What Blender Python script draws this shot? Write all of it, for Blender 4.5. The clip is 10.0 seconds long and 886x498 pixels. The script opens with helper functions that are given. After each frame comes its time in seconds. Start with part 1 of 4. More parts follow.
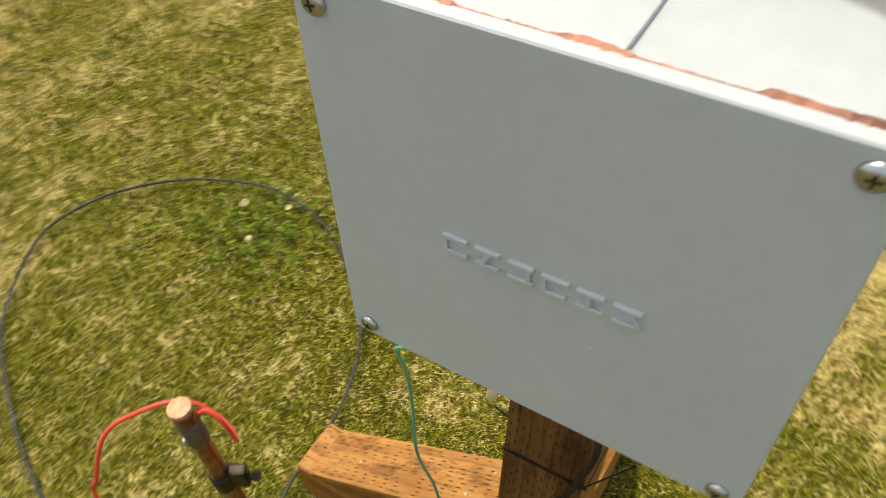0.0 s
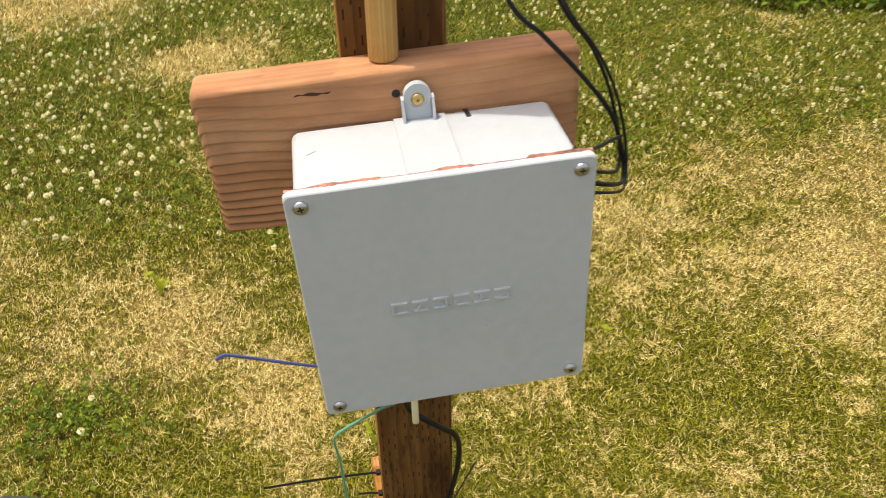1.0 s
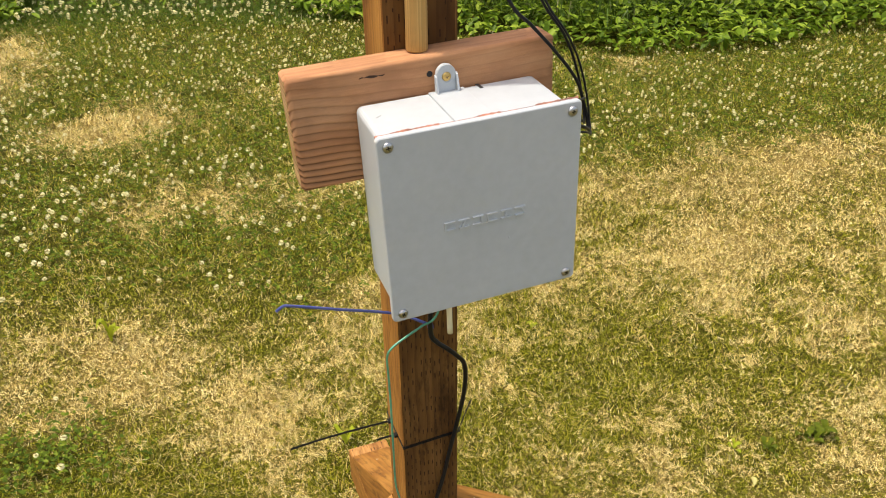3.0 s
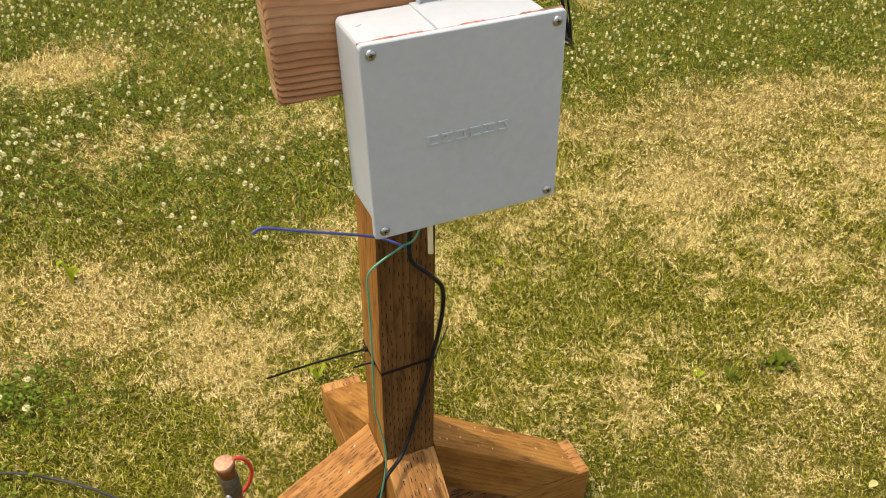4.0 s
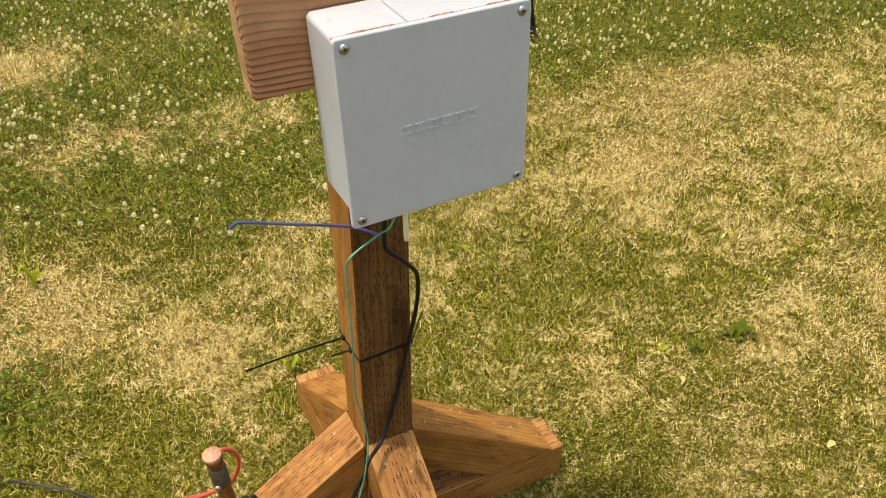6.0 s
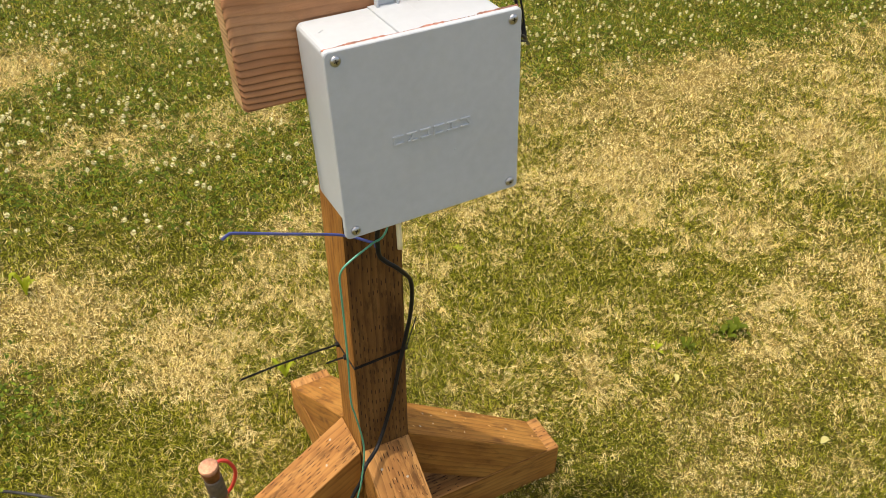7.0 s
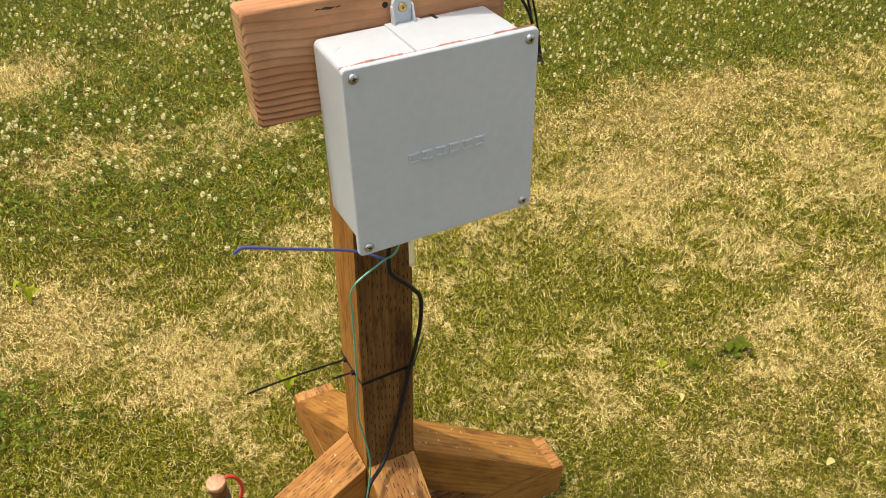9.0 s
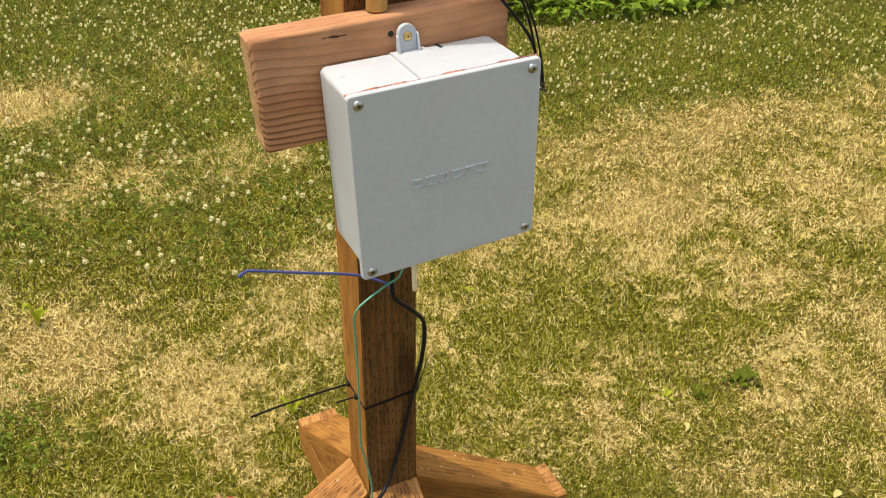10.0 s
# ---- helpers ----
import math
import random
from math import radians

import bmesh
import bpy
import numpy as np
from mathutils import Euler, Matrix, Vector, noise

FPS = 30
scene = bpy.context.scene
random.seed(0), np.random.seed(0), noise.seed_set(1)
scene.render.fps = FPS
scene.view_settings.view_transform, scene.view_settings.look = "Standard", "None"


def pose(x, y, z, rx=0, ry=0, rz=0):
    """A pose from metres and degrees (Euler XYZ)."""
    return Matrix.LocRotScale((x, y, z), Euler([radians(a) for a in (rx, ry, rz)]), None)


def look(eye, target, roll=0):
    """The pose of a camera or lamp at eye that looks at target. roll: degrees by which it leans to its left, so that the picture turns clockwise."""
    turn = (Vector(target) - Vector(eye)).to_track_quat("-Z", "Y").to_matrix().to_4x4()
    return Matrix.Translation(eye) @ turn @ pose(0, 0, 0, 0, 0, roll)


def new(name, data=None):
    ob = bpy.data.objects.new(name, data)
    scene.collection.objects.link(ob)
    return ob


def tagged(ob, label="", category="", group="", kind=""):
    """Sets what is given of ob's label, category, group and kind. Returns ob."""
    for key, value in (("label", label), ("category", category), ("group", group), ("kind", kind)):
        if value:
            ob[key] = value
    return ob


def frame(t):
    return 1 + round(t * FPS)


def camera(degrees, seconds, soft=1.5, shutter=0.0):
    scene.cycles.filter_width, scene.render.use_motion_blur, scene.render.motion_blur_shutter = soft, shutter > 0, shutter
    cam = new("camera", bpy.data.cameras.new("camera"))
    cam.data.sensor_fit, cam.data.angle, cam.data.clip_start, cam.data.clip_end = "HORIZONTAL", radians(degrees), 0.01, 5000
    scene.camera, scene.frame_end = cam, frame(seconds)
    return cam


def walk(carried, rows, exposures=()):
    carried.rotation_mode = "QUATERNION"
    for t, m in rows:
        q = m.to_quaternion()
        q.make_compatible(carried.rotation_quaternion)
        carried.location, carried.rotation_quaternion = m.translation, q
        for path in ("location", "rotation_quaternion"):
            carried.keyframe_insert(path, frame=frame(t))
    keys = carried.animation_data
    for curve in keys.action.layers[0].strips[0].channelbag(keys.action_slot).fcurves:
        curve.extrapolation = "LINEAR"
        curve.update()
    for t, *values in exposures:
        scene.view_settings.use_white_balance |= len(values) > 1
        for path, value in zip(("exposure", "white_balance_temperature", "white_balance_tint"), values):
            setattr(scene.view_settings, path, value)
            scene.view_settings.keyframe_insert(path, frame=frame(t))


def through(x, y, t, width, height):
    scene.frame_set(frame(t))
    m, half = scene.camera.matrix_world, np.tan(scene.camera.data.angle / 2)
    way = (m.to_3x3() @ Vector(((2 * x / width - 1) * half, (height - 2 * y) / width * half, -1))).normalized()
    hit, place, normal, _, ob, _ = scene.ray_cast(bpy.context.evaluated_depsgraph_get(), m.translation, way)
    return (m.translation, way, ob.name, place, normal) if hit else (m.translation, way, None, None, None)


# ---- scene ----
cam = camera(58.9, 10.0, soft=0.9, shutter=0.3)
PATH = [
    (0, (0.094, -0.393, 1.236), (-0.586, 0.722, -0.278), 0.3),
    (0.2, (0.032, -0.43, 1.228), (-0.405, 0.834, -0.259), 2.1),
    (0.3, (0.008, -0.461, 1.238), (-0.313, 0.873, -0.202), 2.2),
    (0.5, (-0.037, -0.521, 1.294), (-0.104, 0.921, -0.086), 2.2),
    (0.7, (-0.059, -0.579, 1.340), (0.059, 0.937, 0.041), 1.0),
    (1, (-0.06, -0.659, 1.374), (0.182, 0.927, 0.18), -0.7),
    (1.5, (-0.055, -0.826, 1.387), (0.242, 0.805, 0.268), -1.3),
    (2, (-0.185, -0.879, 1.401), (0.201, 0.78, 0.353), -1.2),
    (2.2, (-0.242, -0.876, 1.4), (0.198, 0.779, 0.366), -1.0),
    (3.3, (-0.282, -0.878, 1.384), (0.315, 0.698, 0.307), 0.1),
    (3.5, (-0.289, -0.881, 1.375), (0.322, 0.674, 0.275), 0.4),
    (4, (-0.305, -0.88, 1.353), (0.338, 0.62, 0.198), 1.3),
    (4.5, (-0.316, -0.889, 1.36), (0.359, 0.585, 0.188), 1.6),
    (5, (-0.329, -0.9, 1.362), (0.37, 0.566, 0.195), 1.3),
    (5.5, (-0.334, -0.898, 1.362), (0.384, 0.556, 0.191), 1.2),
    (7, (-0.331, -0.884, 1.378), (0.416, 0.543, 0.192), 0.7),
    (7.5, (-0.331, -0.883, 1.377), (0.417, 0.544, 0.192), 0.5),
    (8, (-0.332, -0.879, 1.381), (0.418, 0.55, 0.2), 0.7),
    (8.5, (-0.334, -0.874, 1.376), (0.418, 0.56, 0.202), 1.0),
    (9, (-0.342, -0.872, 1.382), (0.413, 0.571, 0.221), 1.5),
    (9.5, (-0.343, -0.877, 1.386), (0.412, 0.582, 0.246), 1.7),
    (10, (-0.34, -0.883, 1.385), (0.412, 0.605, 0.281), 1.6),
]
walk(cam, [(t, look(e, g, r)) for t, e, g, r in PATH], exposures=((0, 1.02, 9000, 4.5), (0.2, 1.20, 9000, 6), (0.6, 1.12, 8950, 8.5), (1.3, 1.11, 8800, 11.5), (2.2, 1.15, 8700, 11), (4.5, 1.06, 8750, 11.5), (10, 1.07, 8700, 11)))


# ---- world, sun ----
SUN_TO = Vector((-0.285, 0.095, 0.953)).normalized()
world = bpy.data.worlds.new("world")
scene.world = world
world.use_nodes = True
wn = world.node_tree.nodes
sky = wn.new("ShaderNodeTexSky")
sky.sky_type = "NISHITA"
sky.sun_disc = False
sky.sun_elevation = math.asin(SUN_TO.z)
sky.sun_rotation = math.atan2(SUN_TO.x, SUN_TO.y)
sky.dust_density = 3.0
wn["Background"].inputs["Strength"].default_value = 0.15
world.node_tree.links.new(sky.outputs[0], wn["Background"].inputs["Color"])
sun_data = bpy.data.lights.new("sun", "SUN")
sun_data.energy = 1.7
sun_data.angle = radians(1.0)
sun_data.color = (0.85, 0.915, 1.0)
sun = new("sun", sun_data)
sun.matrix_world = look(SUN_TO * 20, (0, 0, 0))


# ---- materials ----
class Nodes:
    """A short way to write node trees."""

    def __init__(self, name):
        self.mat = bpy.data.materials.new(name)
        self.mat.use_nodes = True
        self.tree = self.mat.node_tree
        self.bsdf = self.tree.nodes["Principled BSDF"]
        self.out = self.tree.nodes["Material Output"]

    def node(self, kind, **inputs):
        n = self.tree.nodes.new("ShaderNode" + kind)
        for key, value in inputs.items():
            self.put(n.inputs[key.replace("_", " ")], value)
        return n

    def put(self, socket, value):
        if isinstance(value, bpy.types.NodeSocket):
            self.tree.links.new(value, socket)
        else:
            socket.default_value = value

    def math(self, op, a, b=0.0, clamp=False):
        n = self.tree.nodes.new("ShaderNodeMath")
        n.operation, n.use_clamp = op, clamp
        self.put(n.inputs[0], a)
        self.put(n.inputs[1], b)
        return n.outputs[0]

    def ramp(self, fac, *stops):
        n = self.tree.nodes.new("ShaderNodeValToRGB")
        while len(n.color_ramp.elements) < len(stops):
            n.color_ramp.elements.new(0.5)
        for e, (at, col) in zip(n.color_ramp.elements, stops):
            e.position, e.color = at, (*col, 1)
        self.put(n.inputs[0], fac)
        return n.outputs[0]

    def mix(self, fac, a, b, how="MIX"):
        n = self.tree.nodes.new("ShaderNodeMix")
        n.data_type, n.blend_type = "RGBA", how
        self.put(n.inputs[0], fac)
        self.put(n.inputs[6], a if isinstance(a, bpy.types.NodeSocket) else (*a, 1))
        self.put(n.inputs[7], b if isinstance(b, bpy.types.NodeSocket) else (*b, 1))
        return n.outputs[2]

    def noise(self, vec, scale, detail=4.0, rough=0.55):
        n = self.node("TexNoise", Scale=scale, Detail=detail, Roughness=rough)
        if vec is not None:
            self.put(n.inputs["Vector"], vec)
        return n.outputs[0]

    def stretch(self, vec, scale, offset=(0, 0, 0)):
        n = self.tree.nodes.new("ShaderNodeMapping")
        self.put(n.inputs["Vector"], vec)
        n.inputs["Scale"].default_value = scale
        self.put(n.inputs["Location"], offset)
        return n.outputs[0]

    def bump(self, height, strength=0.3, distance=0.002):
        n = self.node("Bump", Strength=strength, Distance=distance, Height=height)
        self.put(self.bsdf.inputs["Normal"], n.outputs[0])
        return n.outputs[0]

    def base(self, color, rough=0.6, metal=0.0, spec=0.5):
        self.put(self.bsdf.inputs["Base Color"], color if isinstance(color, bpy.types.NodeSocket) else (*color, 1))
        self.put(self.bsdf.inputs["Roughness"], rough)
        self.put(self.bsdf.inputs["Metallic"], metal)
        self.put(self.bsdf.inputs["Specular IOR Level"], spec)


def wood(name, light, mid, dark, ring=0.010, incised=False, ring_depth=0.45, thin=2.6, dense=0.47, smear=0.3):
    """Sawn softwood: growth rings along u, fibres, stains; optionally the staggered slits of pressure treatment. The UV map is in metres."""
    m = Nodes(name)
    uv = m.node("UVMap").outputs[0]
    info = m.node("ObjectInfo").outputs["Random"]
    shift = m.node("CombineXYZ", X=m.math("MULTIPLY", info, 7.3), Y=m.math("MULTIPLY", info, 3.1), Z=info).outputs[0]
    warp = m.noise(m.stretch(uv, (5, 16, 1), shift), 1.0, 2.0)
    sep = m.node("SeparateXYZ", Vector=uv)
    v = m.math("ADD", sep.outputs[1], m.math("MULTIPLY", warp, 0.022))
    saw = m.math("FRACT", m.math("MULTIPLY", v, 1 / ring))
    fade = m.math("MULTIPLY", m.math("SUBTRACT", m.noise(m.stretch(uv, (9, 30, 1), shift), 1.0, 2.0), 0.25, True), 3.2, True)
    late = m.math("MULTIPLY", m.math("POWER", saw, thin), fade)
    fibre = m.noise(m.stretch(uv, (14, 420, 1), shift), 1.0, 5.0, 0.65)
    blotch = m.noise(m.stretch(uv, (6, 22, 1), shift), 1.0, 4.0)
    col = m.ramp(blotch, (0.28, dark), (0.5, mid), (0.72, light))
    col = m.mix(m.math("MULTIPLY", late, ring_depth), col, tuple(c * 0.22 for c in mid))
    col = m.mix(m.math("MULTIPLY", m.math("SUBTRACT", fibre, 0.35, True), 0.55), col, tuple(c * 0.45 for c in mid))
    wet = m.math("MULTIPLY", m.math("SUBTRACT", m.noise(m.stretch(uv, (11, 46, 1), shift), 1.0, 6.0, 0.7), 0.52, True), 7.0, True)
    col = m.mix(m.math("MULTIPLY", wet, smear), col, tuple(c * 0.30 for c in dark))
    knots = m.tree.nodes.new("ShaderNodeTexVoronoi")
    m.put(knots.inputs["Vector"], m.stretch(uv, (7, 15, 1), shift))
    knots.inputs["Scale"].default_value = 1.0
    kmask = m.math("SUBTRACT", 1.0, m.math("MULTIPLY", knots.outputs[0], 6.5), True)
    col = m.mix(m.math("MULTIPLY", kmask, 0.75), col, (0.09, 0.035, 0.014))
    height = m.math("ADD", m.math("MULTIPLY", fibre, 0.5), m.math("MULTIPLY", late, 0.35))
    if incised:
        row = m.math("MULTIPLY", sep.outputs[1], 1 / 0.0068)
        which = m.math("FLOOR", row)
        jog = m.math("FRACT", m.math("MULTIPLY", m.math("SINE", m.math("MULTIPLY", which, 12.99)), 437.5))
        along = m.math("FRACT", m.math("ADD", m.math("MULTIPLY", sep.outputs[0], 1 / 0.023), jog))
        across = m.math("ABSOLUTE", m.math("SUBTRACT", m.math("FRACT", row), 0.5))
        slit = m.math("MULTIPLY", m.math("LESS_THAN", across, 0.115), m.math("LESS_THAN", m.math("ABSOLUTE", m.math("SUBTRACT", along, 0.5)), 0.19))
        slit = m.math("MULTIPLY", slit, m.math("GREATER_THAN", m.noise(m.stretch(uv, (30, 60, 1), shift), 1.0, 1.0), dense))
        col = m.mix(m.math("MULTIPLY", slit, 0.88), col, (0.030, 0.013, 0.006))
        height = m.math("SUBTRACT", height, m.math("MULTIPLY", slit, 1.6))
    m.base(col, m.math("ADD", 0.62, m.math("MULTIPLY", fibre, 0.3)), 0.0, 0.15)
    m.bump(height, 0.5, 0.0015)
    return m.mat


def board_wood(name, light, mid, dark):
    """Weathered fir whose growth rings are relief in the mesh; the attribute "ring" marks the hard dark late wood."""
    m = Nodes(name)
    uv = m.node("UVMap").outputs[0]
    ring = m.tree.nodes.new("ShaderNodeAttribute")
    ring.attribute_name = "ring"
    fibre = m.noise(m.stretch(uv, (16, 520, 1)), 1.0, 5.0, 0.65)
    blotch = m.noise(m.stretch(uv, (7, 20, 1)), 1.0, 4.0)
    col = m.ramp(blotch, (0.28, dark), (0.5, mid), (0.70, light))
    col = m.mix(m.math("MULTIPLY", ring.outputs["Fac"], 1.25, True), col, tuple(c * 0.26 for c in mid))
    col = m.mix(m.math("MULTIPLY", m.math("SUBTRACT", fibre, 0.40, True), 0.65), col, tuple(c * 0.5 for c in mid))
    grey = m.math("MULTIPLY", m.math("SUBTRACT", m.noise(m.stretch(uv, (13, 26, 1)), 1.0, 6.0, 0.7), 0.55, True), 4.0, True)
    col = m.mix(m.math("MULTIPLY", grey, 0.62), col, (0.17, 0.105, 0.062))
    knots = m.tree.nodes.new("ShaderNodeTexVoronoi")
    m.put(knots.inputs["Vector"], m.stretch(uv, (10, 17, 1), (0.3, 0.7, 0)))
    knots.inputs["Scale"].default_value = 1.0
    spot = m.math("SUBTRACT", 1.0, m.math("MULTIPLY", knots.outputs[0], 5.5), True)
    col = m.mix(m.math("MULTIPLY", spot, 0.6), col, (0.12, 0.052, 0.026))
    broad = m.math("MULTIPLY", m.math("SUBTRACT", m.noise(m.stretch(uv, (17, 9, 1)), 1.0, 3.0), 0.50, True), 3.5, True)
    col = m.mix(m.math("MULTIPLY", broad, 0.40), col, (0.21, 0.112, 0.068))
    m.base(col, m.math("ADD", 0.66, m.math("MULTIPLY", fibre, 0.25)), 0.0, 0.15)
    m.bump(fibre, 0.45, 0.0012)
    return m.mat


def plain(name, color, rough=0.5, metal=0.0, spec=0.5, vary=0.12, scale=60.0, bump=0.1, distance=0.0006):
    """A surface of one colour with a fine mottle and slight relief."""
    m = Nodes(name)
    co = m.node("TexCoord").outputs["Object"]
    n1, n2 = m.noise(co, scale, 5.0), m.noise(co, scale * 0.12, 3.0)
    both = m.math("ADD", m.math("MULTIPLY", n1, 0.5), m.math("MULTIPLY", n2, 0.5))
    lo, hi = (tuple(max(0.0, min(1.0, c * (1 + s * vary * 2.2))) for c in color) for s in (-1, 1))
    m.base(m.ramp(both, (0.3, lo), (0.7, hi)), m.math("ADD", rough - 0.08, m.math("MULTIPLY", n1, 0.16)), metal, spec)
    if bump:
        m.bump(n1, bump, distance)
    return m.mat


def leafy(name, stops, through=0.3, rough=0.55, dry=None):
    """Leaves and blades: a colour for each piece, some light shining through. dry: colours of dead pieces, chosen by the attribute."""
    m = Nodes(name)
    rnd = m.node("NewGeometry").outputs["Random Per Island"]
    col = m.ramp(rnd, *stops)
    if dry:
        attr = m.tree.nodes.new("ShaderNodeAttribute")
        attr.attribute_name = "dry"
        rnd2 = m.math("FRACT", m.math("MULTIPLY", rnd, 57.31))
        where = m.node("NewGeometry").outputs["Position"]
        tuft, patch = m.noise(where, 75.0, 2.0), m.noise(where, 24.0, 2.0)
        chance = m.math("ADD", attr.outputs["Fac"], m.math("ADD", m.math("MULTIPLY", m.math("SUBTRACT", tuft, 0.5), 2.5), m.math("MULTIPLY", m.math("SUBTRACT", patch, 0.5), 1.9)))
        chance = m.math("ADD", chance, m.math("MULTIPLY", m.math("SUBTRACT", m.noise(where, 8.0, 2.0), 0.5), 1.8))
        chance = m.math("ADD", m.math("MULTIPLY", m.math("SUBTRACT", chance, 0.46), 1.75), 0.52)
        chance = m.math("MINIMUM", m.math("MAXIMUM", chance, 0.12), 0.91)
        col = m.mix(m.math("LESS_THAN", rnd2, chance), col, m.ramp(m.math("FRACT", m.math("MULTIPLY", rnd, 191.7)), *dry))
    m.base(col, rough, 0.0, 0.10)
    tr = m.node("BsdfTranslucent", Color=col)
    mx = m.node("MixShader", Fac=through)
    m.tree.links.new(m.bsdf.outputs[0], mx.inputs[1])
    m.tree.links.new(tr.outputs[0], mx.inputs[2])
    m.tree.links.new(mx.outputs[0], m.out.inputs[0])
    return m.mat


def soil():
    m = Nodes("lawn_ground")
    geo = m.node("NewGeometry").outputs["Position"]
    attr = m.tree.nodes.new("ShaderNodeAttribute")
    attr.attribute_name = "dry"
    fine = m.noise(geo, 160.0, 6.0, 0.7)
    for turn in (0.35, 1.45, 2.5):
        spun = m.node("VectorRotate", Vector=geo, Angle=turn).outputs[0]
        fine = m.math("MAXIMUM", fine, m.math("ADD", m.noise(m.stretch(spun, (70, 620, 1)), 1.0, 2.0), 0.02))
    mid = m.noise(geo, 22.0, 5.0)
    green = m.ramp(fine, (0.50, (0.008, 0.008, 0.001)), (0.76, (0.13, 0.13, 0.012)))
    straw = m.ramp(fine, (0.50, (0.025, 0.016, 0.004)), (0.76, (0.56, 0.40, 0.120)))
    fac = m.math("ADD", attr.outputs["Fac"], m.math("MULTIPLY", m.math("SUBTRACT", mid, 0.5), 1.2), True)
    m.base(m.mix(fac, green, straw), 0.95, 0.0, 0.1)
    m.bump(m.math("ADD", fine, mid), 0.8, 0.01)
    return m.mat


POST_INC = wood("treated_wood_incised", (0.48, 0.252, 0.092), (0.38, 0.175, 0.055), (0.23, 0.092, 0.029), 0.013, True, 0.5, dense=0.47, smear=0.8)
# for the post's front: dark stain, with that side's shade mixed into the colours
POST_DARK = wood("stained_shaded_wood_incised", (0.225, 0.112, 0.036), (0.150, 0.068, 0.020), (0.080, 0.033, 0.010), 0.012, True, 0.6, dense=0.42, smear=0.7)
POST_PLAIN = wood("treated_wood", (0.43, 0.205, 0.052), (0.34, 0.148, 0.034), (0.19, 0.070, 0.015), 0.011, False, 0.45, 2.2, smear=0.6)
BOARD = board_wood("weathered_fir_board", (0.60, 0.325, 0.175), (0.49, 0.238, 0.120), (0.33, 0.142, 0.070))
BOARD_END = wood("weathered_board_end", (0.66, 0.44, 0.23), (0.56, 0.34, 0.165), (0.38, 0.20, 0.09), 0.0068, False, 1.0, 1.6, smear=0.6)
DOWEL = wood("pale_dowel_wood", (0.62, 0.40, 0.16), (0.55, 0.33, 0.12), (0.45, 0.26, 0.09), 0.02, False, 0.3)
PVC = plain("grey_moulded_plastic", (0.428, 0.464, 0.492), 0.42, 0, 0.5, 0.03, 90.0, 0.12, 0.0004)
GASKET = plain("torn_copper_gasket", (0.20, 0.078, 0.050), 0.5, 0.1, 0.5, 0.9, 110.0, 0.6, 0.001)
ZINC = plain("zinc_screw", (0.47, 0.48, 0.50), 0.33, 1.0, 0.5, 0.1, 200.0, 0.0)
SLOT = plain("screw_recess", (0.03, 0.03, 0.03), 0.6, 0.5)
BRASS = plain("brass_screw", (0.62, 0.42, 0.16), 0.32, 1.0, 0.5, 0.15, 300.0, 0.0)
STEEL = plain("worn_screw_steel", (0.42, 0.36, 0.27), 0.4, 0.8, 0.5, 0.2, 300.0, 0.0)
BLACK = plain("black_rubber", (0.008, 0.008, 0.009), 0.5, 0, 0.25, 0.2, 120.0, 0.1)
DARKNYLON = plain("black_nylon", (0.007, 0.007, 0.008), 0.5, 0, 0.25, 0.1)
GREEN = plain("green_insulation", (0.06, 0.29, 0.19), 0.35, 0, 0.5, 0.15, 80.0, 0.0)
BLUE = plain("blue_nylon", (0.062, 0.085, 0.29), 0.4, 0, 0.5, 0.1, 80.0, 0.0)
RED = plain("red_insulation", (0.62, 0.05, 0.035), 0.38, 0, 0.5, 0.1, 80.0, 0.0)
CREAM = plain("cream_plastic", (0.74, 0.66, 0.44), 0.45, 0, 0.5, 0.06)
GREYCABLE = plain("dusty_black_cable", (0.035, 0.035, 0.032), 0.65, 0, 0.3, 0.4, 90.0, 0.2)
COPPER = plain("tarnished_copper_rod", (0.30, 0.13, 0.07), 0.36, 0.85, 0.5, 0.35, 90.0, 0.15)
COPPERTOP = plain("hammered_copper", (0.46, 0.225, 0.13), 0.5, 0.35, 0.5, 0.25, 220.0, 0.5, 0.001)
CLAMPM = plain("bronze_clamp", (0.035, 0.028, 0.022), 0.38, 0.8, 0.5, 0.3, 200.0, 0.3)
CRACK = plain("dark_crack", (0.045, 0.020, 0.009), 0.8)
COLLAR = plain("dull_rod_collar", (0.075, 0.054, 0.032), 0.6, 0.0, 0.5, 0.35, 160.0, 0.3)
INK = plain("black_ink", (0.015, 0.013, 0.014), 0.6)
GRASS = leafy("lawn_blades", ((0.0, (0.016, 0.025, 0.002)), (0.42, (0.072, 0.085, 0.004)), (0.75, (0.23, 0.245, 0.014)), (1.0, (0.54, 0.50, 0.06))), 0.10, 0.7,
              ((0.0, (0.050, 0.030, 0.008)), (0.32, (0.38, 0.262, 0.074)), (0.60, (0.87, 0.67, 0.25)), (1.0, (0.98, 0.88, 0.48))))
CLOVER = leafy("clover_leaf", ((0.0, (0.036, 0.066, 0.005)), (0.6, (0.095, 0.15, 0.012)), (1.0, (0.21, 0.28, 0.032))), 0.25)
PETAL = leafy("clover_petals", ((0.0, (0.30, 0.20, 0.07)), (0.22, (0.60, 0.54, 0.28)), (0.4, (0.80, 0.75, 0.46)), (1.0, (0.90, 0.87, 0.60))), 0.2, 0.7)
BORDER = leafy("border_leaf", ((0.0, (0.045, 0.090, 0.008)), (0.5, (0.13, 0.22, 0.018)), (1.0, (0.27, 0.36, 0.045))), 0.3, 0.4)
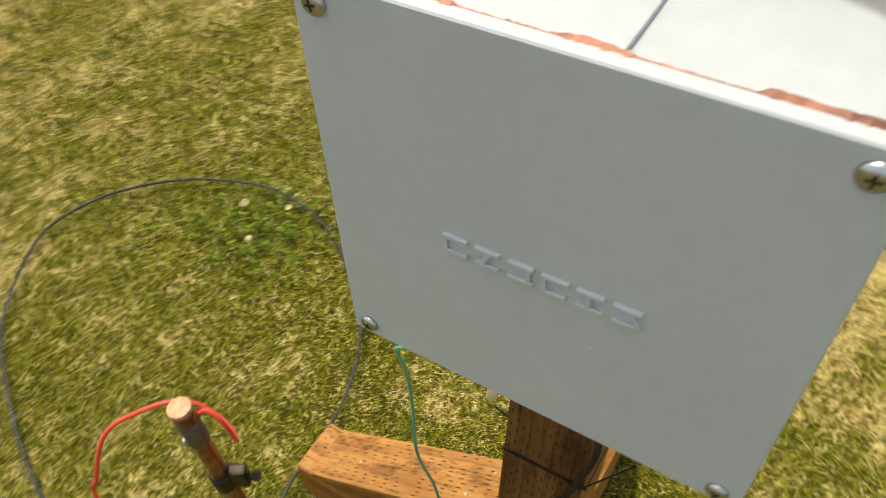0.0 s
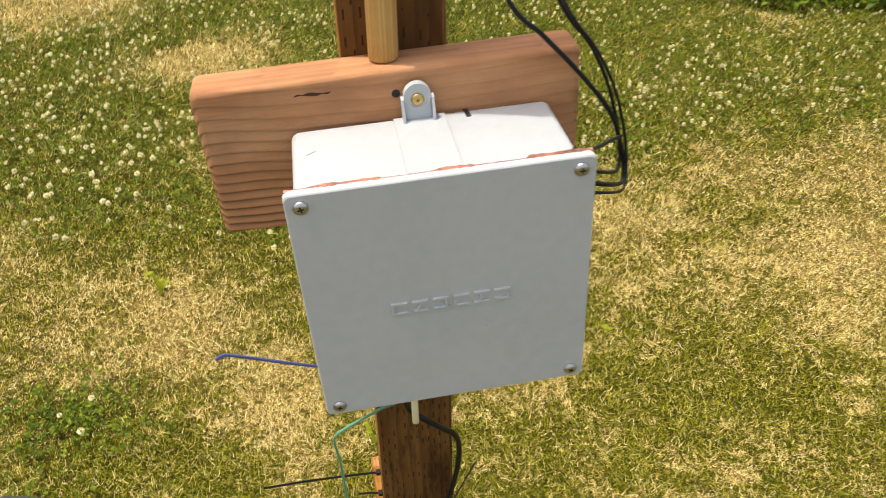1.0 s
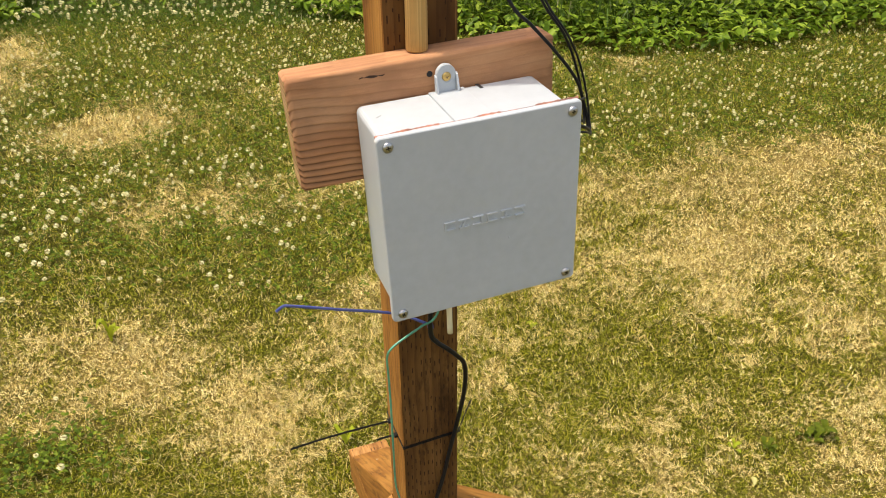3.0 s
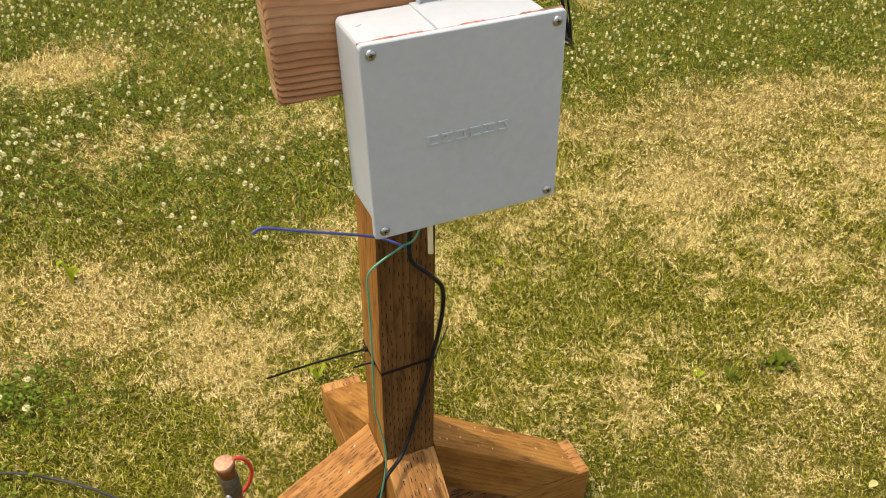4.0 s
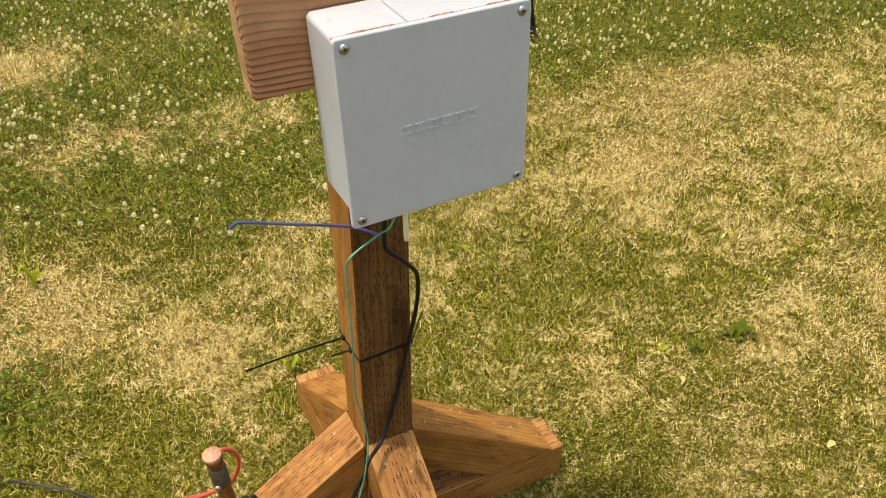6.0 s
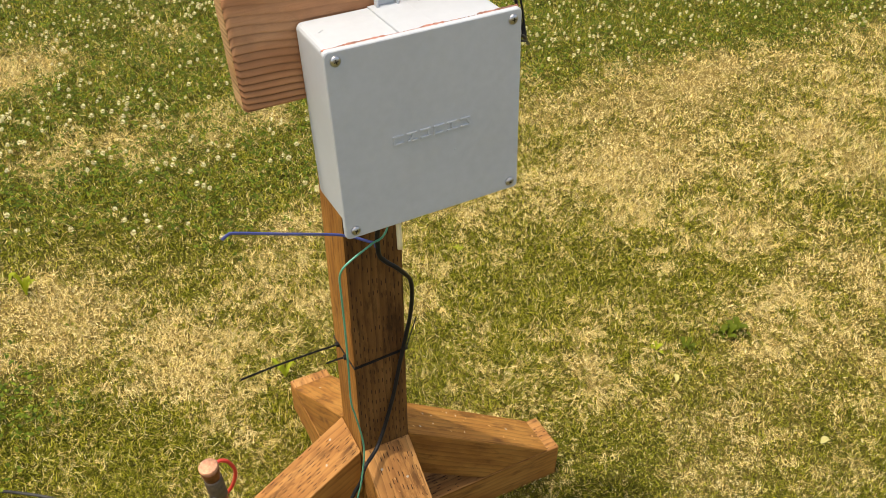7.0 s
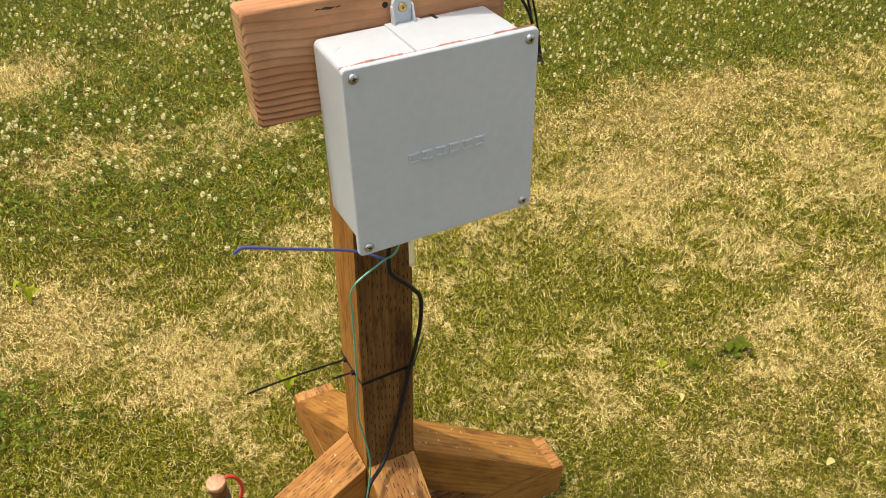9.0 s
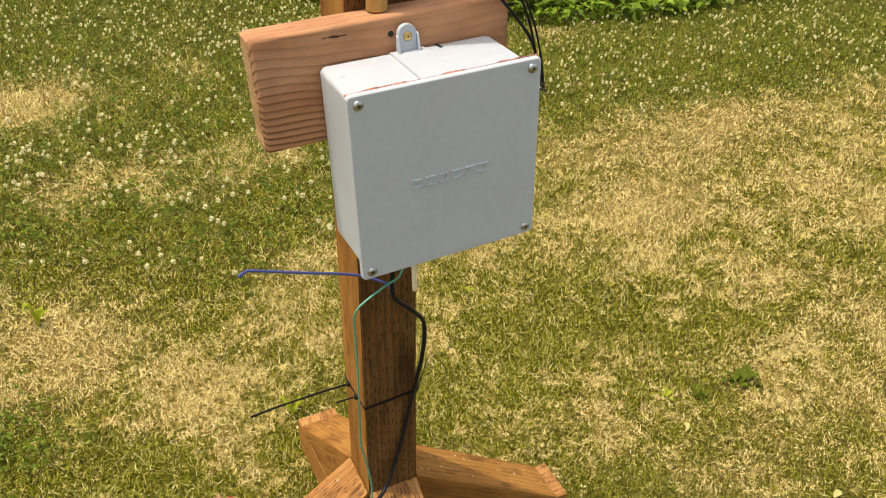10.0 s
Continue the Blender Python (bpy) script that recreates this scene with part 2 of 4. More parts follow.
TALL = leafy("tall_blade", ((0.0, (0.040, 0.080, 0.010)), (0.6, (0.095, 0.165, 0.020)), (0.93, (0.12, 0.19, 0.05)), (1.0, (0.50, 0.45, 0.26))), 0.3, 0.45)
WEEDM = leafy("weed_leaf", ((0.0, (0.24, 0.31, 0.02)), (1.0, (0.44, 0.47, 0.05))), 0.3, 0.5)
WEEDDARK = leafy("dark_weed_leaf", ((0.0, (0.065, 0.095, 0.008)), (1.0, (0.17, 0.21, 0.022))), 0.3, 0.5)
LEAFM = leafy("yellow_leaf", ((0.0, (0.50, 0.46, 0.17)), (1.0, (0.62, 0.56, 0.25))), 0.3, 0.6)
SOIL = soil()


# ---- building helpers ----
def part(name, bm, materials, parent=None, label="", smooth=False):
    """Links a bmesh as one mesh object, under a thing or a part."""
    me = bpy.data.meshes.new(name)
    if smooth:
        for f in bm.faces:
            f.smooth = True
    bm.to_mesh(me)
    bm.free()
    for mat in materials if isinstance(materials, (list, tuple)) else [materials]:
        me.materials.append(mat)
    ob = new(name, me)
    if parent:
        ob.parent = parent
    return tagged(ob, label) if label else ob


def thing(name, label, category, at=None, group="", kind=""):
    ob = new(name)
    if at is not None:
        ob.matrix_world = at
    ob.empty_display_size = 0.05
    return tagged(ob, label, category, group, kind)


def metric_uv(bm, along):
    """A UV map in metres with u along the grain."""
    lay = bm.loops.layers.uv.new("UVMap")
    along = Vector(along).normalized()
    for f in bm.faces:
        n = f.normal
        if abs(n.dot(along)) > 0.75:
            a = Vector((0, 0, 1)) if abs(n.z) < 0.8 else Vector((1, 0, 0))
            u = n.cross((a - n * a.dot(n)).normalized())
            k = 0.25
        else:
            u, k = (along - n * along.dot(n)).normalized(), 1.0
        v = n.cross(u)
        for lp in f.loops:
            p = lp.vert.co
            lp[lay].uv = (p.dot(u) * k, p.dot(v) + 0.37 * round(n.x * 2 + n.y * 3 + n.z * 5))


def bevel(bm, width, segments=2, edges=None):
    bmesh.ops.bevel(bm, geom=list(edges or bm.edges), offset=width, segments=segments, affect="EDGES", profile=0.6, clamp_overlap=True)


def prism(profile, y0, y1, along, width=0.003, incised=None):
    """A timber with the profile (r, z) between y0 and y1, edges eased; faces that incised(normal) accepts take the second material."""
    bm = bmesh.new()
    a = [bm.verts.new((r, y0, z)) for r, z in profile]
    b = [bm.verts.new((r, y1, z)) for r, z in profile]
    bm.faces.new(a)
    bm.faces.new(b[::-1])
    for i in range(len(a)):
        j = (i + 1) % len(a)
        bm.faces.new((a[j], a[i], b[i], b[j]))
    bmesh.ops.recalc_face_normals(bm, faces=bm.faces)
    bevel(bm, width)
    bm.normal_update()
    metric_uv(bm, along)
    if incised:
        for f in bm.faces:
            if incised(f.normal):
                f.material_index = 1
    return bm


def block(sx, sy, sz, at=(0, 0, 0), width=0.0, segments=2):
    bm = bmesh.new()
    bmesh.ops.create_cube(bm, size=1.0, matrix=Matrix.Translation(at) @ Matrix.Diagonal((sx, sy, sz, 1)))
    if width:
        bevel(bm, width, segments)
    bm.normal_update()
    return bm


def lathe(profile, steps=20, m=Matrix()):
    """A turned body: (radius, height) from bottom to top about z, closed at both ends."""
    bm = bmesh.new()
    rings = []
    for r, z in profile:
        rings.append([bm.verts.new(m @ Vector((r * math.cos(k * math.tau / steps), r * math.sin(k * math.tau / steps), z))) for k in range(steps)])
    for lo, hi in zip(rings, rings[1:]):
        for k in range(steps):
            bm.faces.new((lo[k], lo[(k + 1) % steps], hi[(k + 1) % steps], hi[k]))
    bm.faces.new(rings[0][::-1])
    bm.faces.new(rings[-1])
    bmesh.ops.recalc_face_normals(bm, faces=bm.faces)
    return bm


def smooth_path(points, per=8):
    """Points along a smooth curve through the given ones."""
    ps = [Vector(p) for p in points]
    ps = [ps[0] * 2 - ps[1]] + ps + [ps[-1] * 2 - ps[-2]]
    out = []
    for i in range(1, len(ps) - 2):
        p0, p1, p2, p3 = ps[i - 1:i + 3]
        for s in range(per):
            t = s / per
            out.append(0.5 * (2 * p1 + (p2 - p0) * t + (2 * p0 - 5 * p1 + 4 * p2 - p3) * t * t + (3 * p1 - p0 - 3 * p2 + p3) * t ** 3))
    out.append(ps[-2])
    return out


def tube(points, radius, sides=10, per=8, flat=1.0, up=(0, 0, 1)):
    """A round or flattened cord through the points."""
    path = smooth_path(points, per) if per > 1 else [Vector(p) for p in points]
    bm = bmesh.new()
    rings = []
    ref = Vector(up)
    for i, p in enumerate(path):
        d = (path[min(i + 1, len(path) - 1)] - path[max(i - 1, 0)]).normalized()
        a = ref - d * ref.dot(d)
        a = a.normalized() if a.length > 1e-4 else d.orthogonal().normalized()
        b = d.cross(a)
        ref = a
        rings.append([bm.verts.new(p + (a * math.cos(k * math.tau / sides) + b * math.sin(k * math.tau / sides) * flat) * radius) for k in range(sides)])
    for lo, hi in zip(rings, rings[1:]):
        for k in range(sides):
            bm.faces.new((lo[k], lo[(k + 1) % sides], hi[(k + 1) % sides], hi[k]))
    bm.faces.new(rings[0][::-1])
    bm.faces.new(rings[-1])
    bmesh.ops.recalc_face_normals(bm, faces=bm.faces)
    return bm


def merged(*bms):
    """Several bmeshes as one."""
    first = bms[0]
    for other in bms[1:]:
        me = bpy.data.meshes.new("joined")
        other.to_mesh(me)
        first.from_mesh(me)
        other.free()
        bpy.data.meshes.remove(me)
    return first


def stuff(name, verts, faces_loops, loop_starts, material, label, category, dry=None, smooth=False):
    """One object of many small pieces from arrays; dry is a value for each vertex."""
    me = bpy.data.meshes.new(name)
    me.vertices.add(len(verts))
    me.vertices.foreach_set("co", np.asarray(verts, np.float32).ravel())
    me.loops.add(len(faces_loops))
    me.loops.foreach_set("vertex_index", np.asarray(faces_loops, np.int32))
    me.polygons.add(len(loop_starts))
    me.polygons.foreach_set("loop_start", np.asarray(loop_starts, np.int32))
    me.update(calc_edges=True)
    if dry is not None:
        me.attributes.new("dry", "FLOAT", "POINT").data.foreach_set("value", np.asarray(dry, np.float32))
    if smooth:
        me.polygons.foreach_set("use_smooth", np.ones(len(loop_starts), bool))
    me.materials.append(material)
    me.validate()
    return tagged(new(name, me), label, category, kind="stuff")


def repeat(template, quads, tris, count):
    """Face arrays for count copies of a piece of len(template) vertices."""
    n = template
    base = np.arange(count)[:, None] * n
    loops, starts, at = [], [], 0
    for face in (*quads, *tris):
        idx = base + np.array(face)[None, :]
        loops.append(idx.ravel())
        starts.append(at + np.arange(count) * len(face))
        at += count * len(face)
    return np.concatenate(loops), np.concatenate(starts)


# ---- the lawn's pattern: where it is dry, where clover grows ----
rng = np.random.default_rng(7)
DRY = ((-0.62, 2.77, 0.32), (0.12, 2.90, 0.25), (-0.21, 1.90, 0.25), (-0.44, 1.83, 0.20), (0.24, 1.86, 0.20), (-0.12, 0.61, 0.15), (-0.64, 0.87, 0.18), (0.76, 0.04, 0.16),
       (0.70, 0.23, 0.13), (1.71, 1.29, 0.34), (2.58, 1.44, 0.40), (1.36, 0.82, 0.26), (1.11, 0.96, 0.18), (1.45, 0.21, 0.28), (-0.33, 0.71, 0.14),
       (-0.44, 1.06, 0.16), (-1.29, 3.96, 0.50), (-1.39, 3.46, 0.40), (2.04, 2.60, 0.20), (1.38, 0.46, 0.13), (1.46, 0.36, 0.12))
DRY_SMALL = ((1.17, -0.02, 0.16), (1.02, 0.02, 0.14), (1.35, 0.10, 0.16), (1.30, -0.15, 0.12), (1.51, 1.00, 0.14), (1.29, 0.92, 0.12), (-0.62, 1.05, 0.10), (-0.18, 0.62, 0.10), (-0.47, 0.90, 0.10), (-0.39, 0.56, 0.08), (-0.57, 2.72, 0.25),
       (2.14, 0.76, 0.20), (2.07, 1.38, 0.20), (1.17, 0.06, 0.12), (0.84, -0.12, 0.10), (0.75, 0.35, 0.09), (-1.49, 4.17, 0.40), (-1.31, 4.48, 0.35),
       (-0.51, 2.76, 0.30), (0.94, 1.25, 0.12), (1.52, 1.49, 0.20), (1.99, 1.51, 0.22))
LUSH = ((-0.80, 0.18, 0.30), (-0.98, 0.45, 0.30), (-0.72, 0.42, 0.22), (-0.62, 1.35, 0.22), (-0.35, 1.30, 0.2), (2.9, 1.95, 0.45), (2.35, 1.85, 0.35), (3.3, 2.2, 0.5),
        (0.59, 0.64, 0.16), (0.63, 0.41, 0.13), (-0.15, 1.13, 0.20), (-0.49, 0.40, 0.16), (-0.68, 0.67, 0.12), (-0.43, 0.46, 0.15), (0.54, -0.05, 0.12),
       (-0.56, 1.72, 0.30), (-0.04, 1.32, 0.25), (-0.95, 0.09, 0.22), (-1.28, 0.65, 0.30), (1.37, 0.72, 0.10), (0.85, 0.56, 0.13), (1.03, 0.48, 0.11),
       (-0.38, 0.85, 0.08), (-0.21, 0.91, 0.09), (0.70, 0.71, 0.15), (0.96, 0.80, 0.13), (1.80, 0.41, 0.13), (1.12, -0.09, 0.10), (0.48, 0.48, 0.14),
       (0.72, 0.18, 0.07), (1.46, 2.08, 0.35), (1.97, 2.21, 0.35), (2.60, 2.30, 0.40), (1.20, 1.66, 0.22), (1.60, 1.66, 0.20), (2.23, 2.06, 0.30), (3.10, 2.35, 0.50))
waves = [(rng.normal(size=2) * f, rng.uniform(0, 6.28), 1 / f ** 0.3) for f in (1.2, 2.2, 4, 7, 11, 17, 26, 40, 60, 95, 140) for _ in range(3)]


def ripple(x, y):
    return sum(a * np.sin(k[0] * x + k[1] * y + p) for k, p, a in waves) / 3.0


EDGE_X = (-3.0, -0.62, -0.12, 0.25, 1.2, 1.5, 2.1, 3.5)
EDGE_Y = (1.7, 1.38, 1.12, 1.08, 1.5, 1.57, 1.44, 1.42)


def swell(x, y):
    """The gentle unevenness of the ground."""
    return sum(a * np.sin(k[0] * x + k[1] * y + p) for k, p, a in waves[:15]) / 3.0


def dryness(x, y):
    d = 0.385 + 0.02 * np.clip((x - 0.2) * 1.4, -1, 1) - 0.46 * np.clip((y - np.interp(x, EDGE_X, EDGE_Y)) * 2.5, 0, 1) + 0.24 * ripple(x, y)
    keep = 1 - 0.85 * np.clip((y - np.interp(x, EDGE_X, EDGE_Y)) * 3.0, 0, 1)
    blotch = np.clip(0.75 + 0.55 * ripple(x * 1.7 + 3, y * 1.7), 0.1, 1.2)
    for px, py, r in DRY + DRY_SMALL:
        d = d + (0.85 if px < -1.1 and py > 3 else 0.62 if py > 2.2 else 1.1 if py > 1.7 else 0.38 if r < 0.17 else 0.22) * blotch * (keep if py < 1.7 else 1.0) * np.exp(-((x - px) ** 2 + (y - py) ** 2) / (r * r))
    for px, py, r in LUSH:
        d = d - 0.22 * np.exp(-((x - px) ** 2 + (y - py) ** 2) / (r * r))
    return np.clip(d, 0.0, 1.0)


def clover(x, y):
    """How thick the clover stands."""
    c = np.clip((y - np.interp(x, EDGE_X, EDGE_Y)) * 3.0 + 0.25 + 0.5 * ripple(x + 5, y), 0, 1)
    for px, py, r in ((-0.68, 0.67, 0.14), (-0.82, 0.36, 0.12)):
        c = np.maximum(c, np.exp(-((x - px) ** 2 + (y - py) ** 2) / (r * r)))
    return c * np.clip(1.25 - 1.3 * dryness(x, y), np.where((x > 0.8) & (y > 1.6), 0.35, 0.06), 1)


def border_line(x):
    """The far edge of the lawn."""
    return np.interp(x, (-4, -1.7, -0.3, 0.5, 1.34, 1.77, 2.12, 2.59, 3.37, 6), (5.3, 4.8, 4.6, 4.2, 3.49, 3.07, 2.87, 2.78, 2.75, 2.7))


# ---- ground: one sheet to the horizon ----
def axis(lo, hi, step):
    far = [hi * 1.25, hi * 2, hi * 6, 60, 400]
    return np.array([-400, -60, lo * 6, lo * 2, lo * 1.25] + list(np.arange(lo, hi + step / 2, step)) + far, float)


gx, gy = axis(-4.0, 5.0, 0.05), axis(-2.0, 8.0, 0.05)
X, Y = np.meshgrid(gx, gy)
near = (X >= -4.01) & (X <= 5.01) & (Y >= -2.01) & (Y <= 8.01)
Z = np.where(near, 0.006 * swell(X, Y) - 0.004, 0.0)
nx, ny = len(gx), len(gy)
gi = np.arange(nx * ny).reshape(ny, nx)
quads = np.stack((gi[:-1, :-1], gi[:-1, 1:], gi[1:, 1:], gi[1:, :-1]), -1).reshape(-1, 4)
ground = stuff("ground", np.stack((X, Y, Z), -1).reshape(-1, 3), quads.ravel(), np.arange(len(quads)) * 4, SOIL,
               "dry patchy lawn soil with straw thatch", "ground", np.where(near, dryness(X, Y), 0.75).ravel(), True)
tagged(ground, kind="structure")


# ---- wooden stand: post, crossed feet, braces, cross board ----
H = 0.0445
stand = thing("wooden_stand", "brown treated timber post on braced crossed feet with cross board", "stand")
top_face = lambda n: n.z > 0.6
# the -y face gets the darker wood, its shade partly painted in
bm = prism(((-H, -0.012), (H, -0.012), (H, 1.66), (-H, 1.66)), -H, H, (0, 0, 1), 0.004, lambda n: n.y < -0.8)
part("post", bm, [POST_PLAIN, POST_DARK], stand, "square brown-stained post, incised front face coloured darker for shade").matrix_local = pose(0.002, 0, 0, 0, -0.35, 0)
FOOT = ((H + 0.001, -0.012), (0.388, -0.012), (0.388, 0.077), (H + 0.001, 0.077))
BRACE = ((H + 0.001, 0.1915), (0.206, 0.0785), (0.362, 0.0785), (H + 0.001, 0.300))
TURNS = ((0, False), (180, True), (270, True), (91.5, False))
for turn, slit in TURNS:
    m = pose(0, 0, 0, 0, 0, turn)
    foot = part("foot", prism(FOOT, -H, H, (1, 0, 0), 0.004, top_face), [POST_PLAIN, POST_INC], stand)
    foot.matrix_local = m
    brace = part("brace", prism(BRACE, -H, H, (0.82, 0, -0.572), 0.0035, top_face if slit else None), [POST_PLAIN, POST_INC], stand)
    brace.matrix_local = m
    slope = Matrix.Rotation(math.atan(0.698), 4, "Y")
    for r, y in ((0.078, -0.022), (0.10, 0.016), (0.285, 0.006)):
        z = 0.300 - (r - H) * 0.698
        head = part("brace_screw", lathe(((0.0024, -0.002), (0.0028, 0.0003), (0.0016, 0.0008)), 10), STEEL, brace, "bright steel screw head")
        head.matrix_local = Matrix.Translation((r, y, z)) @ slope

def fir_board(w=0.156, h=0.066, front=-0.038, back=-0.0005):
    """A sawn board with weathered grain: the front hollowed along the rings, most at the lower corner, the ends ragged."""
    xs = [-w, -w + 0.0012, -w + 0.004] + list(np.linspace(-w + 0.008, w - 0.008, 64)) + [w - 0.004, w - 0.0012, w]

    def section(x):
        pts = []
        soft = max(0.0, 0.0035 - (w - abs(x))) * 0.9
        for k in range(171):
            z = -h + 2 * h * k / 170
            v = z + 0.0050 * math.sin(9 * x + 1) + 0.0022 * math.sin(21 * x + 2) + 0.0009 * math.sin(67 * x + 40 * z)
            ph = 108 * v - 13.5 * v * v / h
            late = (ph % 1.0) ** 3 * (1.0 if ph % 1.0 < 0.93 else (1 - ph % 1.0) / 0.07)
            worn = min(1.0, max(0.14, 0.34 - 0.42 * z / h - 0.36 * x / w + 0.12 * math.sin(14 * x + 30 * z)))
            ease = max(0.0, 0.004 - (h - abs(z)))
            deep = 0.0042 - math.sqrt(max(0.0, 0.0042 ** 2 - ease ** 2)) + soft
            pts.append((front + deep + 0.0019 * worn * late, z - math.copysign(soft, z), late * worn * 1.15, z, late))
        for k in range(1, 9):
            y = front + 0.004 + (back - front - 0.004) * k / 8
            ph = (y + 0.006 * math.sin(7 * x)) / 0.0105
            pts.append((y, h - soft, (ph % 1.0) ** 3 * 0.35, h + y - front, 0.0))
        for k in range(5):
            pts.append((back + (front + 0.004 - back) * k / 5, -h + soft, 0.2, 3 * h + 0.008 * k, 0.0))
        return pts

    bm = bmesh.new()
    uv = bm.loops.layers.uv.new("UVMap")
    ring = bm.verts.layers.float.new("ring")
    rows = []
    for x in xs:
        row = []
        for y, z, late, v, cutback in section(x):
            out = math.copysign(abs(x) - (0.0020 * cutback if w - abs(x) < 0.002 else 0.0), x)
            vert = bm.verts.new((out, y, z))
            vert[ring] = late
            row.append((vert, v))
        rows.append(row)
    n = len(rows[0])
    for lo, hi, x0, x1 in zip(rows, rows[1:], xs, xs[1:]):
        for k in range(n):
            j = (k + 1) % n
            f = bm.faces.new((lo[k][0], hi[k][0], hi[j][0], lo[j][0]))
            f.smooth = k < 170
            vj = lo[j][1] if j else lo[k][1] + 0.01
            for lp, at in zip(f.loops, ((x0, lo[k][1]), (x1, lo[k][1]), (x1, vj), (x0, vj))):
                lp[uv].uv = at
    ends = [bm.faces.new([p[0] for p in rows[0]]), bm.faces.new([p[0] for p in rows[-1][::-1]])]
    for f in ends:
        f.material_index = 1
        for lp in f.loops:
            lp[uv].uv = (lp.vert.co.y * 0.25, lp.vert.co.z)
    bmesh.ops.triangulate(bm, faces=ends)
    bmesh.ops.recalc_face_normals(bm, faces=bm.faces)
    return bm


board = part("cross_board", fir_board(), [BOARD, BOARD_END], stand, "unpainted fir board with dark weathered grain")
board.matrix_local = pose(-0.0095, -H, 1.0535, 0, -3.2, 0)
bm = bmesh.new()
split = [(0.014 * math.cos(a) + 0.002 * math.sin(3 * a), 0.0011 * math.sin(a) + 0.0006 * math.sin(5 * a)) for a in np.linspace(0, math.tau, 28, endpoint=False)]
f = bm.faces.new([bm.verts.new((x, 0, z)) for x, z in split])
low = bmesh.ops.extrude_face_region(bm, geom=[f])
bmesh.ops.translate(bm, verts=[v for v in low["geom"] if isinstance(v, bmesh.types.BMVert)], vec=(0, 0.0015, 0))
bmesh.ops.recalc_face_normals(bm, faces=bm.faces)
part("drying_crack", bm, CRACK, board, "short dark drying crack").matrix_local = pose(-0.062, -0.0382, 0.0545, 0, 1.5, 0)
part("board_hole", lathe(((0.0035, -0.002), (0.0035, 0.0004)), 12, pose(0.0035, -0.038, 0.046, 90)), SLOT, board, "dark drilled hole beside the lug")


# ---- junction box ----
box = thing("junction_box", "grey plastic junction box with screwed lid on the cross board", "junction box", pose(0.0168, -0.0875, 0.971, 0, -2.65, 0.5))


def box_body():
    """A hollow moulded box, slightly wider at the front, open towards the lid."""
    bm = bmesh.new()

    def ring(w, h, y, r=0.007, seg=4):
        vs = []
        for cx, cz, a0 in ((w - r, h - r, 0), (-w + r, h - r, 90), (-w + r, -h + r, 180), (w - r, -h + r, 270)):
            for k in range(seg + 1):
                a = radians(a0 + 90 * k / seg)
                vs.append(bm.verts.new((cx + r * math.cos(a) - 0.0005, y, cz + r * math.sin(a))))
        return vs

    rings = [ring(0.103, 0.1045, 0.0038), ring(0.1062, 0.1078, 0.0020), ring(0.1068, 0.1085, -0.001), ring(0.1068, 0.1068, -0.0885),
             ring(0.1030, 0.1025, -0.0885), ring(0.1005, 0.1005, -0.005)]
    for lo, hi in zip(rings, rings[1:]):
        for k in range(len(lo)):
            j = (k + 1) % len(lo)
            bm.faces.new((lo[k], lo[j], hi[j], hi[k]))
    bm.faces.new(rings[0])
    bm.faces.new(rings[-1])
    bmesh.ops.recalc_face_normals(bm, faces=bm.faces)
    return bm


body = part("box_body", box_body(), PVC, box)
bm = block(0.042, 0.0885, 0.0036, (-0.0030, -0.0443, 0.1088), 0.0008)
for v in bm.verts:
    v.co.z -= (-v.co.y / 0.0885) * 0.0006
part("mounting_strap", bm, PVC, body)


def lug():
    """A round-topped ear with side gussets."""
    r, top = 0.0110, 0.1325
    out = [(-r, 0.103), (r, 0.103), (r, top)]
    out += [(r * math.cos(radians(a)), top + r * math.sin(radians(a))) for a in range(15, 180, 15)] + [(-r, top)]
    bm = bmesh.new()
    f = bm.faces.new([bm.verts.new((x, 0.0015, z)) for x, z in out])
    ext = bmesh.ops.extrude_face_region(bm, geom=[f])
    bmesh.ops.translate(bm, verts=[v for v in ext["geom"] if isinstance(v, bmesh.types.BMVert)], vec=(0, -0.0065, 0))
    bmesh.ops.recalc_face_normals(bm, faces=bm.faces)
    bevel(bm, 0.0010, 2, [e for e in bm.edges if e.calc_face_angle(0) > 1.0])
    sides = []
    for s in (-1, 1):
        side = bmesh.new()
        prof = [(-0.003, 0.106), (-0.0125, 0.106), (-0.0110, 0.116), (-0.0065, 0.131), (-0.003, 0.133)]
        g = side.faces.new([side.verts.new((s * 0.0122 - 0.0011, y, z)) for y, z in prof])
        ext = bmesh.ops.extrude_face_region(side, geom=[g])
        bmesh.ops.translate(side, verts=[v for v in ext["geom"] if isinstance(v, bmesh.types.BMVert)], vec=(0.0022, 0, 0))
        bmesh.ops.recalc_face_normals(side, faces=side.faces)
        sides.append(side)
    return merged(bm, *sides)


ear = part("mounting_lug", lug(), PVC, box)
ear.matrix_local = pose(-0.0035, 0, -0.0025)


def screw_head(radius, height):
    """A pan head, lying on z."""
    return lathe(((radius, 0.0), (radius * 1.02, height * 0.35), (radius * 0.86, height * 0.75), (radius * 0.5, height * 0.97), (radius * 0.2, height)), 20)


def cross_slot(radius, height):
    return merged(block(radius * 1.15, radius * 0.26, height, (0, 0, 0)), block(radius * 0.26, radius * 1.15, height, (0, 0, 0)))


